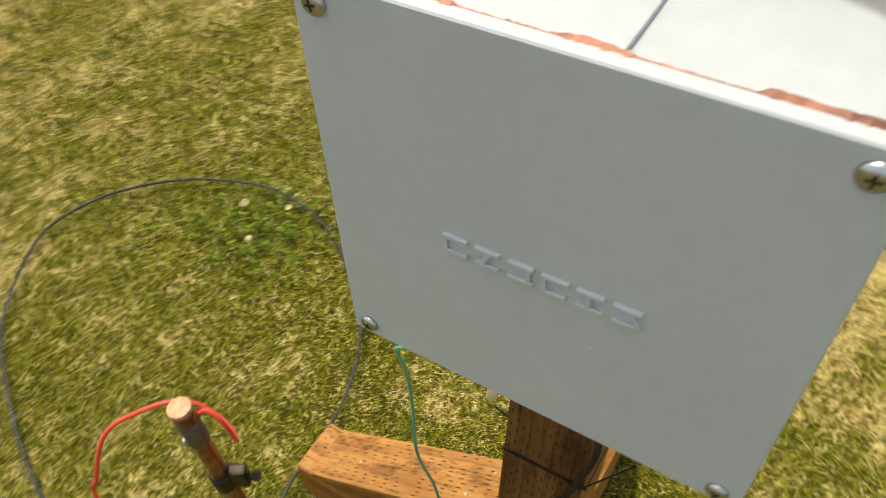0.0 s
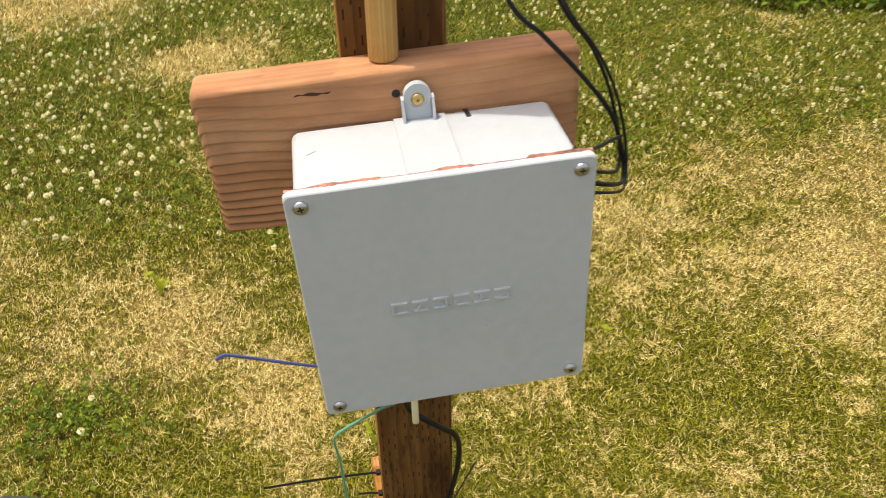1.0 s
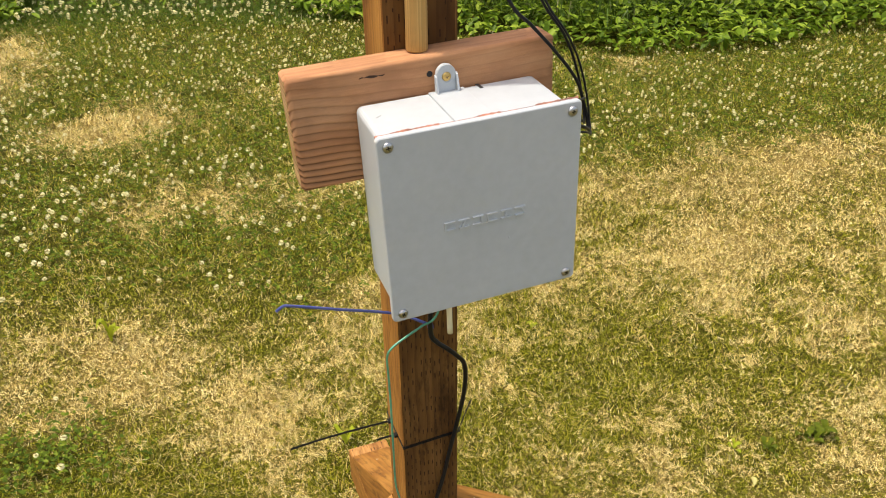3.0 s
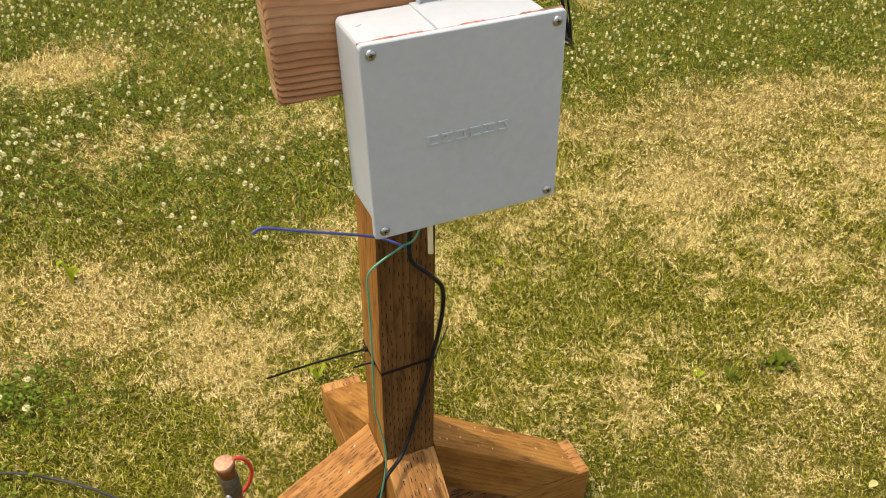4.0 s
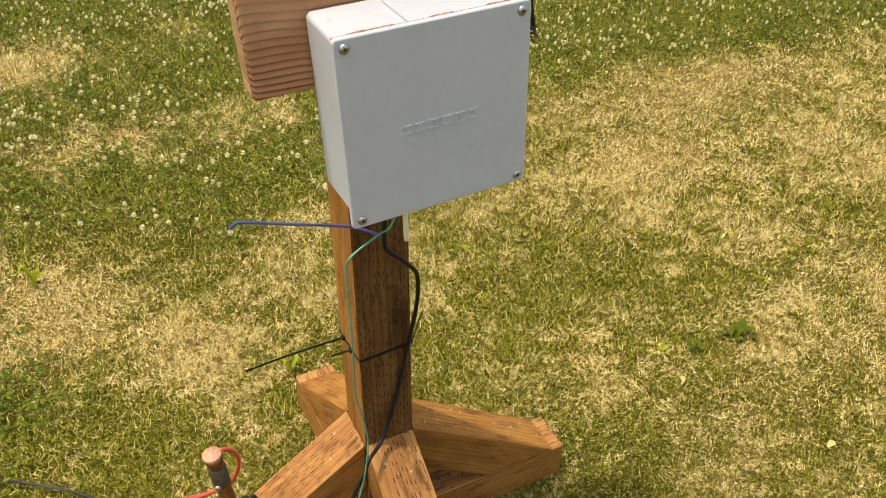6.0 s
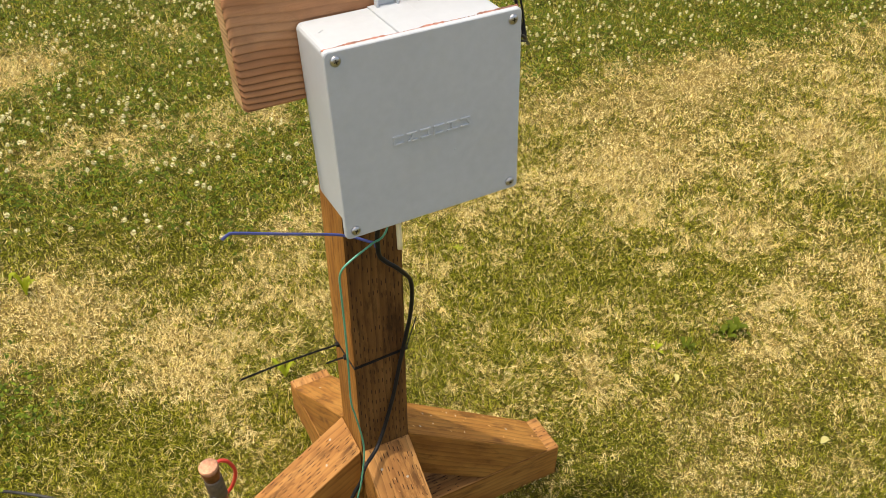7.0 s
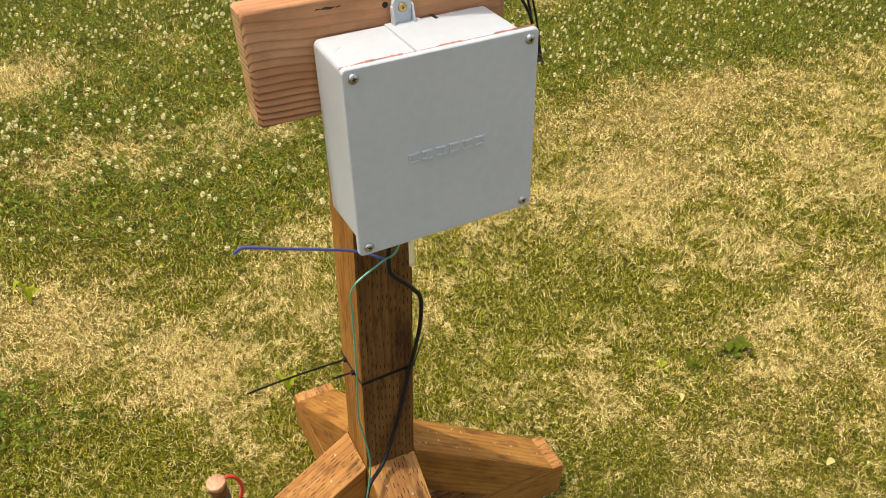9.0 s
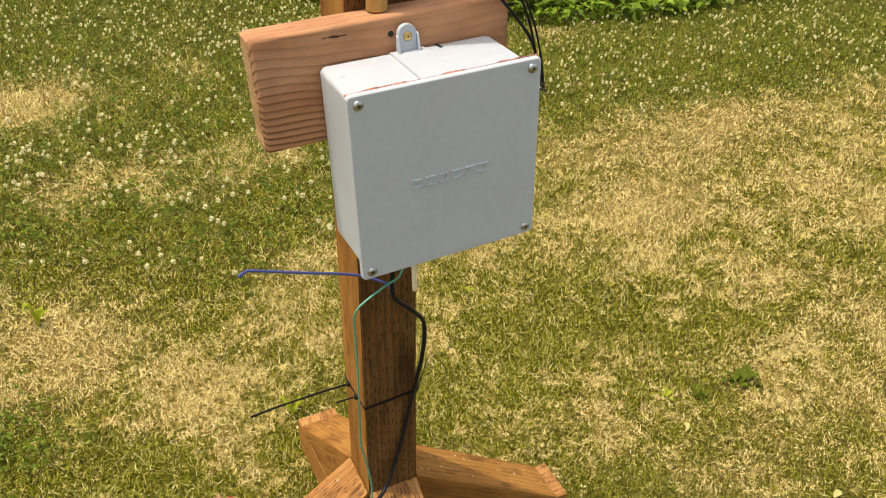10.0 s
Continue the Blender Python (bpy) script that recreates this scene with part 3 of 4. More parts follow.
lug_screw = part("lug_screw", screw_head(0.0052, 0.0026), BRASS, ear, "brass pan-head screw", True)
lug_screw.matrix_local = pose(0, -0.0052, 0.1300, 90)
part("screw_recess", cross_slot(0.0030, 0.0008), SLOT, lug_screw, "dark cross recess").matrix_local = pose(0, 0, 0.0024, 0, 0, 20)
hook = part("lug_rim", lathe(((0.0110, 0), (0.0110, 0.0010), (0.0094, 0.0010), (0.0094, 0.0004)), 24), PVC, ear)
hook.matrix_local = pose(0, -0.0048, 0.1325, 90)


def lid():
    bm = bmesh.new()
    w, h, r = 0.1140, 0.1135, 0.005
    out = []
    for cx, cz, a0 in ((w - r, h - r, 0), (-w + r, h - r, 90), (-w + r, -h + r, 180), (w - r, -h + r, 270)):
        out += [(cx + r * math.cos(radians(a0 + 15 * k)), cz + r * math.sin(radians(a0 + 15 * k))) for k in range(7)]
    rings = [[bm.verts.new((x * k, y, z * k)) for x, z in out] for k, y in ((0.985, -0.0925), (1.0, -0.0935), (1.0, -0.0982), (0.997, -0.0996), (0.988, -0.1004), (0.96, -0.1005))]
    for lo, hi in zip(rings, rings[1:]):
        for k in range(len(lo)):
            j = (k + 1) % len(lo)
            bm.faces.new((lo[k], lo[j], hi[j], hi[k]))
    bm.faces.new(rings[0])
    bm.faces.new(rings[-1])
    bmesh.ops.recalc_face_normals(bm, faces=bm.faces)
    return bm


cover = part("lid", lid(), PVC, box, "flat square grey lid with raised moulded marks")
for sx in (-1, 1):
    for sz in (-1, 1):
        washer = part("lid_screw", screw_head(0.0056, 0.0034), ZINC, cover, "zinc cross-head screw", True)
        washer.matrix_local = pose(sx * 0.1022, -0.1003, sz * 0.1028, 90)
        part("screw_recess", cross_slot(0.0044, 0.0010), SLOT, washer, "dark cross recess").matrix_local = pose(0, 0, 0.0031, 0, 0, 35 + 40 * sx + 17 * sz)
# the maker's mark: plain raised bars
for k in range(6):
    x = -0.0415 + 0.0166 * k
    for dz, w in ((0.0045, 0.0128), (-0.0045, 0.0118 if k % 2 else 0.0128)):
        bar = part("raised_bar", block(w, 0.0040, 0.0022, (0, 0, 0), 0.0005), PVC, cover)
        bar.matrix_local = pose(x, -0.1006, -0.0033 + dz, 0, -0.6, 0)
    bar = part("raised_bar", block(0.0022, 0.0040, 0.0090, (0, 0, 0), 0.0005), PVC, cover)
    bar.matrix_local = pose(x - 0.0050 + 0.0045 * (k % 3), -0.1006, -0.0033, 0, (0, 24, 0, -3, 0, -30)[k], 0)
part("moulding_nub", lathe(((0.0011, 0), (0.0009, 0.0006), (0.0004, 0.0009)), 10), PVC, cover).matrix_local = pose(0.0285, -0.1004, -0.0355, 90)


def gasket():
    """A torn strip that shows unevenly along the top of the lid's back edge."""
    rnd = random.Random(5)
    bm = bmesh.new()
    rows = []
    n = 120
    for k in range(n + 1):
        x = -0.1125 + 0.225 * k / n
        s = x / 0.1125
        w = 0.0026 + 0.0010 * math.sin(s * 9 + 1) + 0.0007 * math.sin(s * 23)
        if s > 0.58:
            w += 0.0032
        elif -0.95 < s < -0.35:
            w += 0.0012
        elif -0.02 < s < 0.2:
            w += 0.0016
        w = max(0.0015, w + rnd.uniform(-0.0005, 0.0005))
        lift = 0.0006 + 0.0006 * (w > 0.0032) + rnd.uniform(-0.0003, 0.0005)
        rows.append([bm.verts.new(p) for p in ((x, -0.0945, 0.1010), (x, -0.0945, 0.1125 + lift * 0.6), (x, -0.0935 + w * 0.5, 0.1128 + lift), (x, -0.0928 + w, 0.1115 + lift * 0.3), (x, -0.0915, 0.1010))])
    for lo, hi in zip(rows, rows[1:]):
        for k in range(4):
            bm.faces.new((lo[k], lo[k + 1], hi[k + 1], hi[k]))
    bm.faces.new(rows[0])
    bm.faces.new(rows[-1][::-1])
    bmesh.ops.recalc_face_normals(bm, faces=bm.faces)
    return bm


part("gasket", gasket(), GASKET, box, "ragged copper-orange gasket edge above the lid")
part("gasket_frame", merged(block(0.214, 0.0046, 0.006, (0, -0.0908, 0.1005)), block(0.214, 0.0046, 0.006, (0, -0.0908, -0.1005)),
                            block(0.006, 0.0046, 0.195, (0.1035, -0.0908, 0)), block(0.006, 0.0046, 0.195, (-0.1035, -0.0908, 0))), GASKET, box)
part("ink_mark", block(0.0040, 0.0135, 0.0006, (0.036, -0.0050, 0.1086)), INK, body, "short black marker line").matrix_local = pose(0, 0, 0, 0, 0, 4)
part("scratch", block(0.0085, 0.0012, 0.0006, (0, 0, 0)), PVC, body, "pale raised scratch").matrix_local = pose(-0.092, -0.034, 0.1081, 0, 0, 35)
part("cable_gland", lathe(((0.0075, 0), (0.0075, 0.006), (0.0055, 0.007), (0.005, 0.016), (0.003, 0.017)), 14), BLACK, body, "black rubber cable gland").matrix_local = pose(0.101, -0.076, 0.0985, 0, 90, 0)


# ---- wooden mast on the board ----
mast = thing("dowel_mast", "pale round wooden dowel standing on the cross board before the post", "dowel", pose(-0.0150, -0.0580, 1.1205, 0, 0.2, 0))
bm = lathe(((0.0118, 0.0), (0.0124, 0.0012), (0.0120, 0.25), (0.0120, 0.5), (0.0112, 0.502)), 24)
bm.normal_update()
metric_uv(bm, (0, 0, 1))
part("dowel", bm, DOWEL, mast, "", True)
clampm = part("hose_clamp", lathe(((0.0128, 0.072), (0.0136, 0.0725), (0.0136, 0.0855), (0.0128, 0.086)), 24), ZINC, mast, "worn zinc hose clamp")
part("clamp_screw", lathe(((0.004, -0.009), (0.004, 0.009)), 10, pose(0.008, -0.0155, 0.079, 0, 90, 0)), ZINC, clampm)


# ---- cables, wires and ties ----
def cord(name, pts, radius, mat, label, category, group="", **kw):
    bm = tube(pts, radius, **kw)
    ob = part(name, bm, mat, None, "", True)
    return tagged(ob, label, category, group)


cord("green_wire", ((0.002, -0.122, 0.880), (-0.021, -0.139, 0.815), (-0.045, -0.146, 0.805), (-0.070, -0.152, 0.797), (-0.087, -0.155, 0.788), (-0.091, -0.150, 0.771), (-0.089, -0.144, 0.741), (-0.087, -0.141, 0.686),
                     (-0.086, -0.139, 0.605), (-0.081, -0.122, 0.517), (-0.075, -0.120, 0.479), (-0.067, -0.119, 0.425), (-0.066, -0.119, 0.385), (-0.075, -0.120, 0.321),
                     (-0.086, -0.122, 0.281), (-0.12, -0.135, 0.17), (-0.16, -0.16, 0.06), (-0.20, -0.18, 0.022)), 0.0014, GREEN,
     "thin green insulated wire hanging from the box down the post", "wire")
cord("black_cable", ((-0.004, -0.112, 0.880), (-0.014, -0.096, 0.800), (-0.014, -0.090, 0.746), (-0.005, -0.089, 0.727), (0.012, -0.088, 0.709), (0.026, -0.082, 0.690), (0.040, -0.073, 0.667), (0.047, -0.064, 0.634),
                     (0.046, -0.059, 0.588), (0.037, -0.053, 0.524), (0.029, -0.051, 0.481), (0.013, -0.051, 0.404), (-0.018, -0.060, 0.322), (-0.055, -0.088, 0.314),
                     (-0.066, -0.091, 0.283), (-0.087, -0.092, 0.244), (-0.14, -0.11, 0.13), (-0.20, -0.15, 0.03), (-0.215, -0.175, 0.02)), 0.0034, BLACK,
     "black rubber cable leaving the box and crossing the post", "cable")
cord("coax_cable", ((0.010, -0.052, 1.45), (0.040, -0.075, 1.26), (0.076, -0.10, 1.176), (0.104, -0.10, 1.147), (0.136, -0.10, 1.114), (0.1655, -0.10, 1.078), (0.178, -0.10, 1.049), (0.183, -0.104, 1.028),
                    (0.179, -0.116, 1.020), (0.166, -0.138, 1.030), (0.143, -0.162, 1.047), (0.112, -0.164, 1.055)), 0.0020, BLACK, "black coaxial cable looping into the side of the box", "cable", group="cables at the box")
cord("coax_cable", ((0.030, -0.048, 1.45), (0.075, -0.07, 1.26), (0.115, -0.099, 1.173), (0.144, -0.099, 1.135), (0.163, -0.097, 1.099), (0.176, -0.097, 1.060), (0.180, -0.100, 1.034),
                    (0.175, -0.111, 1.028), (0.162, -0.132, 1.038), (0.140, -0.154, 1.054), (0.112, -0.157, 1.061)), 0.0015, BLACK, "thin black cable looping beside the coaxial cable", "cable", group="cables at the box")
cord("coax_cable", ((0.033, -0.050, 1.45), (0.078, -0.073, 1.26), (0.118, -0.102, 1.173), (0.147, -0.104, 1.134), (0.167, -0.102, 1.098), (0.180, -0.102, 1.059), (0.184, -0.107, 1.030),
                    (0.180, -0.120, 1.017), (0.166, -0.144, 1.027), (0.144, -0.167, 1.042), (0.112, -0.169, 1.048)), 0.0013, BLACK, "thin black cable looping beside the coaxial cable", "cable", group="cables at the box")
cord("short_lead", ((0.120, -0.162, 1.077), (0.140, -0.142, 1.068), (0.160, -0.120, 1.060), (0.178, -0.102, 1.054)), 0.0016, BLACK, "short black lead tying the loop to the gland", "cable")
cord("cable_stub", ((-0.0115, -0.150, 0.880), (-0.012, -0.156, 0.83), (-0.012, -0.159, 0.796)), 0.0034, CREAM, "cream plastic stub poking down beneath the box", "cable end", per=3)

blue = thing("blue_cable_tie", "blue nylon cable tie with a long loose tail", "cable tie")
part("tail", tube(((-0.206, -0.042, 0.796), (-0.197, -0.044, 0.803), (-0.187, -0.046, 0.803), (-0.129, -0.050, 0.786), (-0.053, -0.056, 0.764), (-0.012, -0.074, 0.749)), 0.0023, 8, 6, 0.45), BLUE, blue, "", True)
part("head", block(0.007, 0.006, 0.008, (-0.010, -0.077, 0.747), 0.001), BLUE, blue)


def strap(name, corners, label):
    """A tie round the post: its band, head and loose tail."""
    t = thing(name, label, "cable tie", group="ties round the post")
    bm = bmesh.new()
    ring = []
    o = H + 0.0008
    for (x, y), z in zip(((-o, o), (-o, -o), (o, -o), (o, o)), corners):
        ring.append([bm.verts.new((x * k, y * k, z + d)) for k, d in ((1, -0.0009), (1.02, -0.0009), (1.02, 0.0009), (1, 0.0009))])
    for i in range(4):
        a, b = ring[i], ring[(i + 1) % 4]
        for k in range(4):
            bm.faces.new((a[k], a[(k + 1) % 4], b[(k + 1) % 4], b[k]))
    bmesh.ops.recalc_face_normals(bm, faces=bm.faces)
    part("band", bm, DARKNYLON, t)
    return t


tie = strap("black_cable_tie", (0.490, 0.497, 0.504, 0.498), "black nylon cable tie round the post with a long tail")
part("head", block(0.006, 0.007, 0.006, (-0.0488, 0.021, 0.496), 0.001), DARKNYLON, tie)
part("tail", tube(((-0.048, 0.021, 0.496), (-0.09, 0.026, 0.491), (-0.15, 0.034, 0.481), (-0.206, 0.042, 0.468)), 0.0022, 8, 6, 0.5), DARKNYLON, tie)
tie = strap("black_cable_tie", (0.493, 0.500, 0.507, 0.501), "black nylon cable tie round the post with short ends")
part("head", block(0.006, 0.007, 0.006, (-0.0488, -0.014, 0.498), 0.001), DARKNYLON, tie)
part("tail", tube(((-0.048, -0.014, 0.498), (-0.062, -0.008, 0.493), (-0.077, -0.002, 0.486)), 0.0020, 8, 5, 0.5), DARKNYLON, tie)
part("end", tube(((0.040, -0.052, 0.510), (0.056, -0.034, 0.517), (0.079, -0.009, 0.528)), 0.0018, 8, 5, 0.5), DARKNYLON, tie)

cord("ground_cable", ((-0.225, -0.195, 0.05), (-0.30, -0.155, 0.035), (-0.372, -0.115, 0.022), (-0.397, -0.072, 0.020), (-0.404, -0.015, 0.018), (-0.408, 0.048, 0.018), (-0.416, 0.108, 0.020), (-0.450, 0.202, 0.022), (-0.510, 0.288, 0.018),
                      (-0.611, 0.376, 0.016), (-0.715, 0.435, 0.018), (-0.838, 0.454, 0.022), (-0.938, 0.428, 0.024), (-1.050, 0.370, 0.020), (-1.152, 0.258, 0.018), (-1.183, 0.134, 0.022),
                      (-1.157, 0.040, 0.020), (-1.079, -0.077, 0.018), (-0.996, -0.146, 0.020), (-0.864, -0.225, 0.018), (-0.741, -0.279, 0.020), (-0.60, -0.315, 0.020), (-0.43, -0.30, 0.022), (-0.29, -0.235, 0.03)),
     0.0031, GREYCABLE, "dusty black cable lying in a wide loop on the grass", "cable")

rod_foot, rod_tip = Vector((-0.255, -0.193, -0.01)), Vector((-0.2985, -0.2125, 0.597))
axis_z = (rod_tip - rod_foot)
rod_len = axis_z.length
rod = thing("ground_rod", "tarnished copper ground rod with hammered top and wire clamp", "ground rod",
            Matrix.Translation(rod_foot) @ axis_z.to_track_quat("Z", "Y").to_matrix().to_4x4())
part("rod", lathe(((0.0095, -0.02), (0.0095, rod_len - 0.030), (0.0100, rod_len - 0.022), (0.0118, rod_len - 0.010), (0.0122, rod_len - 0.004)), 22), COPPER, rod, "", True)
part("rod_top", lathe(((0.0121, rod_len - 0.004), (0.0122, rod_len - 0.002), (0.0112, rod_len - 0.0002), (0.006, rod_len + 0.0004)), 22), COPPERTOP, rod, "bright hammered copper end")
def about_rod(x, y):
    """A turn about the rod's axis that brings its local x towards the world direction (x, y)."""
    v = rod.matrix_world.to_3x3().inverted() @ Vector((x, y, 0))
    return math.degrees(math.atan2(v.y, v.x))


clampg = part("rod_clamp", merged(lathe(((0.0105, rod_len - 0.160), (0.0128, rod_len - 0.158), (0.0128, rod_len - 0.134), (0.0105, rod_len - 0.132)), 18),
                                  block(0.020, 0.014, 0.030, (0.018, 0.0, rod_len - 0.142), 0.003)), CLAMPM, rod, "dark bronze ground clamp")
clampg.matrix_local = pose(0, 0, 0, 0, 0, about_rod(0.85, 0.52))
part("clamp_bolt", lathe(((0.0042, 0), (0.0042, 0.010), (0.0062, 0.010), (0.0062, 0.015), (0.005, 0.0155)), 6, pose(0.024, 0.0, rod_len - 0.144, 0, 90, 0)), CLAMPM, clampg)
part("rod_collar", lathe(((0.0096, rod_len - 0.062), (0.0112, rod_len - 0.060), (0.0114, rod_len - 0.026), (0.0098, rod_len - 0.024)), 22), COLLAR, rod, "dull grey-brown metal collar", True)
tag = part("wire_screw", screw_head(0.0042, 0.0035), ZINC, rod, "bright zinc screw", True)
tag.matrix_local = pose(0, 0, 0, 0, 0, about_rod(-0.55, -0.83)) @ pose(0.0110, 0, rod_len - 0.055, 0, 90, 0)
cord("red_wire", ((-0.292, -0.2015, 0.574), (-0.284, -0.196, 0.579), (-0.273, -0.194, 0.569), (-0.267, -0.192, 0.545), (-0.273, -0.187, 0.516), (-0.284, -0.180, 0.494), (-0.300, -0.171, 0.478), (-0.322, -0.163, 0.468),
                  (-0.341, -0.162, 0.471), (-0.358, -0.167, 0.481), (-0.377, -0.183, 0.490), (-0.397, -0.206, 0.487), (-0.418, -0.235, 0.475), (-0.427, -0.255, 0.445), (-0.432, -0.273, 0.400), (-0.437, -0.283, 0.365), (-0.372, -0.33, 0.20), (-0.365, -0.36, 0.02)), 0.0025, RED,
     "red insulated wire looping from the rod collar to the lawn", "wire")


# ---- lawn, clover and border ----
def scatter(lo, hi, count, keep=None):
    p = rng.uniform(lo, hi, (count, 2))
    if keep is not None:
        p = p[rng.uniform(size=len(p)) < keep(p[:, 0], p[:, 1])]
    return p


def clear_of_timber(p):
    x, y = np.abs(p[:, 0]), np.abs(p[:, 1])
    return p[~(((x < H) & (y < 0.385)) | ((y < H) & (x < 0.385)))]


def ground_z(x, y):
    return 0.006 * swell(x, y) - 0.004


def blades(p, length, width, lean, curl=0.5):
    """Lance-shaped blades, four points and two faces each, bent at the widest place."""
    n = len(p)
    a = rng.uniform(0, math.tau, n)
    L = length * rng.uniform(0.5, 1.45, n)
    W = width * rng.uniform(0.6, 1.35, n)
    tilt = np.clip(rng.normal(lean, 0.35, n), 0.05, 1.5)
    d = np.stack((np.cos(a) * np.sin(tilt), np.sin(a) * np.sin(tilt), np.cos(tilt)), -1)
    tip = np.clip(tilt + curl * rng.uniform(0, 1, n), 0, 1.62)
    a2 = a + rng.normal(0, 0.25, n)
    d2 = np.stack((np.cos(a2) * np.sin(tip), np.sin(a2) * np.sin(tip), np.cos(tip)), -1)
    b = a + math.pi / 2 + rng.normal(0, 0.7, n)
    side = np.stack((np.cos(b), np.sin(b), 0 * b), -1) * (W / 2)[:, None]
    root = np.stack((p[:, 0], p[:, 1], ground_z(p[:, 0], p[:, 1]) - 0.002), -1)
    midp = root + d * (L * 0.42)[:, None]
    tipp = midp + d2 * (L * 0.58)[:, None]
    return np.stack((root, midp + side, tipp, midp - side), 1).reshape(-1, 3)


def blade_object(name, groups, mat, label, category):
    verts = np.concatenate([blades(*g) for g in groups])
    loops, starts = repeat(4, (), ((0, 1, 3), (1, 2, 3)), len(verts) // 4)
    return stuff(name, verts, loops, starts, mat, label, category)


def short_blades(p):
    """Mown blades of one tapered face each, finer and denser round the stand, coarser further out; tufts stand a little higher."""
    n = len(p)
    x, y = p[:, 0], p[:, 1]
    coarse = far_off(x, y)
    tuft = np.clip(1.0 + 0.35 * ripple(x * 2.3 + 1, y * 2.3), 0.5, 1.6)
    L = 0.0150 * coarse ** 0.5 * tuft * rng.uniform(0.45, 1.5, n)
    W = 0.00115 * coarse * rng.uniform(0.55, 1.4, n)
    a = rng.uniform(0, math.tau, n)
    tilt = np.clip(rng.normal(1.05, 0.33, n), 0.05, 1.52)
    d = np.stack((np.cos(a) * np.sin(tilt), np.sin(a) * np.sin(tilt), np.cos(tilt)), -1)
    b = a + math.pi / 2 + rng.normal(0, 0.5, n)
    side = np.stack((np.cos(b), np.sin(b), rng.normal(0, 0.3, n)), -1) * (W / 2)[:, None]
    root = np.stack((x, y, ground_z(x, y) + rng.uniform(-0.001, 0.006, n)), -1)
    return np.stack((root - side, root + side, root + d * L[:, None]), 1).reshape(-1, 3)


def far_off(x, y):
    """How far a place lies from the stand's front, 1 beside it."""
    return np.sqrt((x - 0.1) ** 2 + (y + 0.5) ** 2 + 2.0) / 1.62


on_lawn = lambda x, y: (y < border_line(x) + 0.05).astype(float)
def mown(x, y):
    edge = np.clip(4.2 - np.hypot((x - 0.4) * 0.85, y - 1.7) + 0.25 * ripple(x, y), 0, 1)
    behind = np.clip((y + 1.3) * 1.4, 0.35, 1)
    return on_lawn(x, y) * edge * behind / far_off(x, y) ** 2.1


p = clear_of_timber(scatter((-4.8, -3.2), (5.6, 6.4), 18000000, mown))
verts = short_blades(p)
loops, starts = repeat(3, (), ((0, 1, 2),), len(p))
stuff("lawn_grass", verts, loops, starts, GRASS, "short mown lawn grass, patchy green and straw-dry", "grass", np.repeat(dryness(p[:, 0], p[:, 1]), 3))


def leaf_pieces(p, z, size, pitch=0.5, long=1.0):
    """Small folded leaves, six points and four faces each."""
    n = len(p)
    a = rng.uniform(0, math.tau, n)
    s = size * rng.uniform(0.6, 1.3, n)
    t = rng.normal(0, pitch, n)
    f = np.stack((np.cos(a) * np.cos(t), np.sin(a) * np.cos(t), np.sin(t)), -1) * s[:, None] * long
    r = np.stack((-np.sin(a), np.cos(a), rng.normal(0, 0.25, n)), -1) * s[:, None] * 0.62
    up = np.array((0, 0, 1.0))[None] * (s * 0.16)[:, None]
    c = np.stack((p[:, 0], p[:, 1], z), -1)
    return np.stack((c - f * 0.5, c + r * 0.5 - f * 0.1 + up, c + r * 0.42 + f * 0.28 + up, c + f * 0.52, c - r * 0.42 + f * 0.28 + up, c - r * 0.5 - f * 0.1 + up), 1).reshape(-1, 3)


def leaf_object(name, verts, mat, label, category):
    loops, starts = repeat(6, ((0, 1, 2, 3), (0, 3, 4, 5)), (), len(verts) // 6)
    return stuff(name, verts, loops, starts, mat, label, category)


p = scatter((-3.0, 0.0), (5.0, 5.0), 90000, lambda x, y: clover(x, y) * on_lawn(x, y))
p = np.concatenate((p, scatter((-1.4, 4.0), (0.9, 7.0), 14000, lambda x, y: (y > border_line(x) - 0.4).astype(float))))
p = np.concatenate((p, rng.normal((-0.70, 0.66), (0.075, 0.065), (150, 2)), rng.normal((-0.82, 0.36), (0.06, 0.06), (110, 2))))
three = np.repeat(p, 3, 0) + rng.normal(0, 0.005, (len(p) * 3, 2))
leaf_object("clover_leaves", leaf_pieces(three, np.repeat(rng.uniform(0.012, 0.030, len(p)), 3), 0.0105, 0.35), CLOVER, "dark green clover leaves growing through the lawn", "clover")


def flower_heads(p, radius):
    """Round ragged flower heads: petals pointing outwards from a ball."""
    k = 26
    i = np.arange(k)
    th, ph = np.arccos(1 - 1.75 * (i + 0.5) / k), i * 2.39996
    d = np.stack((np.sin(th) * np.cos(ph), np.sin(th) * np.sin(ph), np.cos(th)), -1)
    t1 = np.cross(d, np.array((0.3, 0.2, 0.93)))
    t1 /= np.linalg.norm(t1, axis=1)[:, None]
    n = len(p)
    R = (radius * rng.uniform(0.7, 1.25, n))[:, None, None]
    c = np.stack((p[:, 0], p[:, 1], rng.uniform(0.030, 0.055, n)), -1)[:, None, :]
    wob = rng.uniform(0.86, 1.10, (n, k, 1))
    verts = np.stack((c + R * (d * 0.25)[None], c + R * (d * 0.75 + t1 * 0.42)[None] * wob, c + R * d[None] * 1.05 * wob, c + R * (d * 0.75 - t1 * 0.42)[None] * wob), 2)
    return verts.reshape(-1, 3)


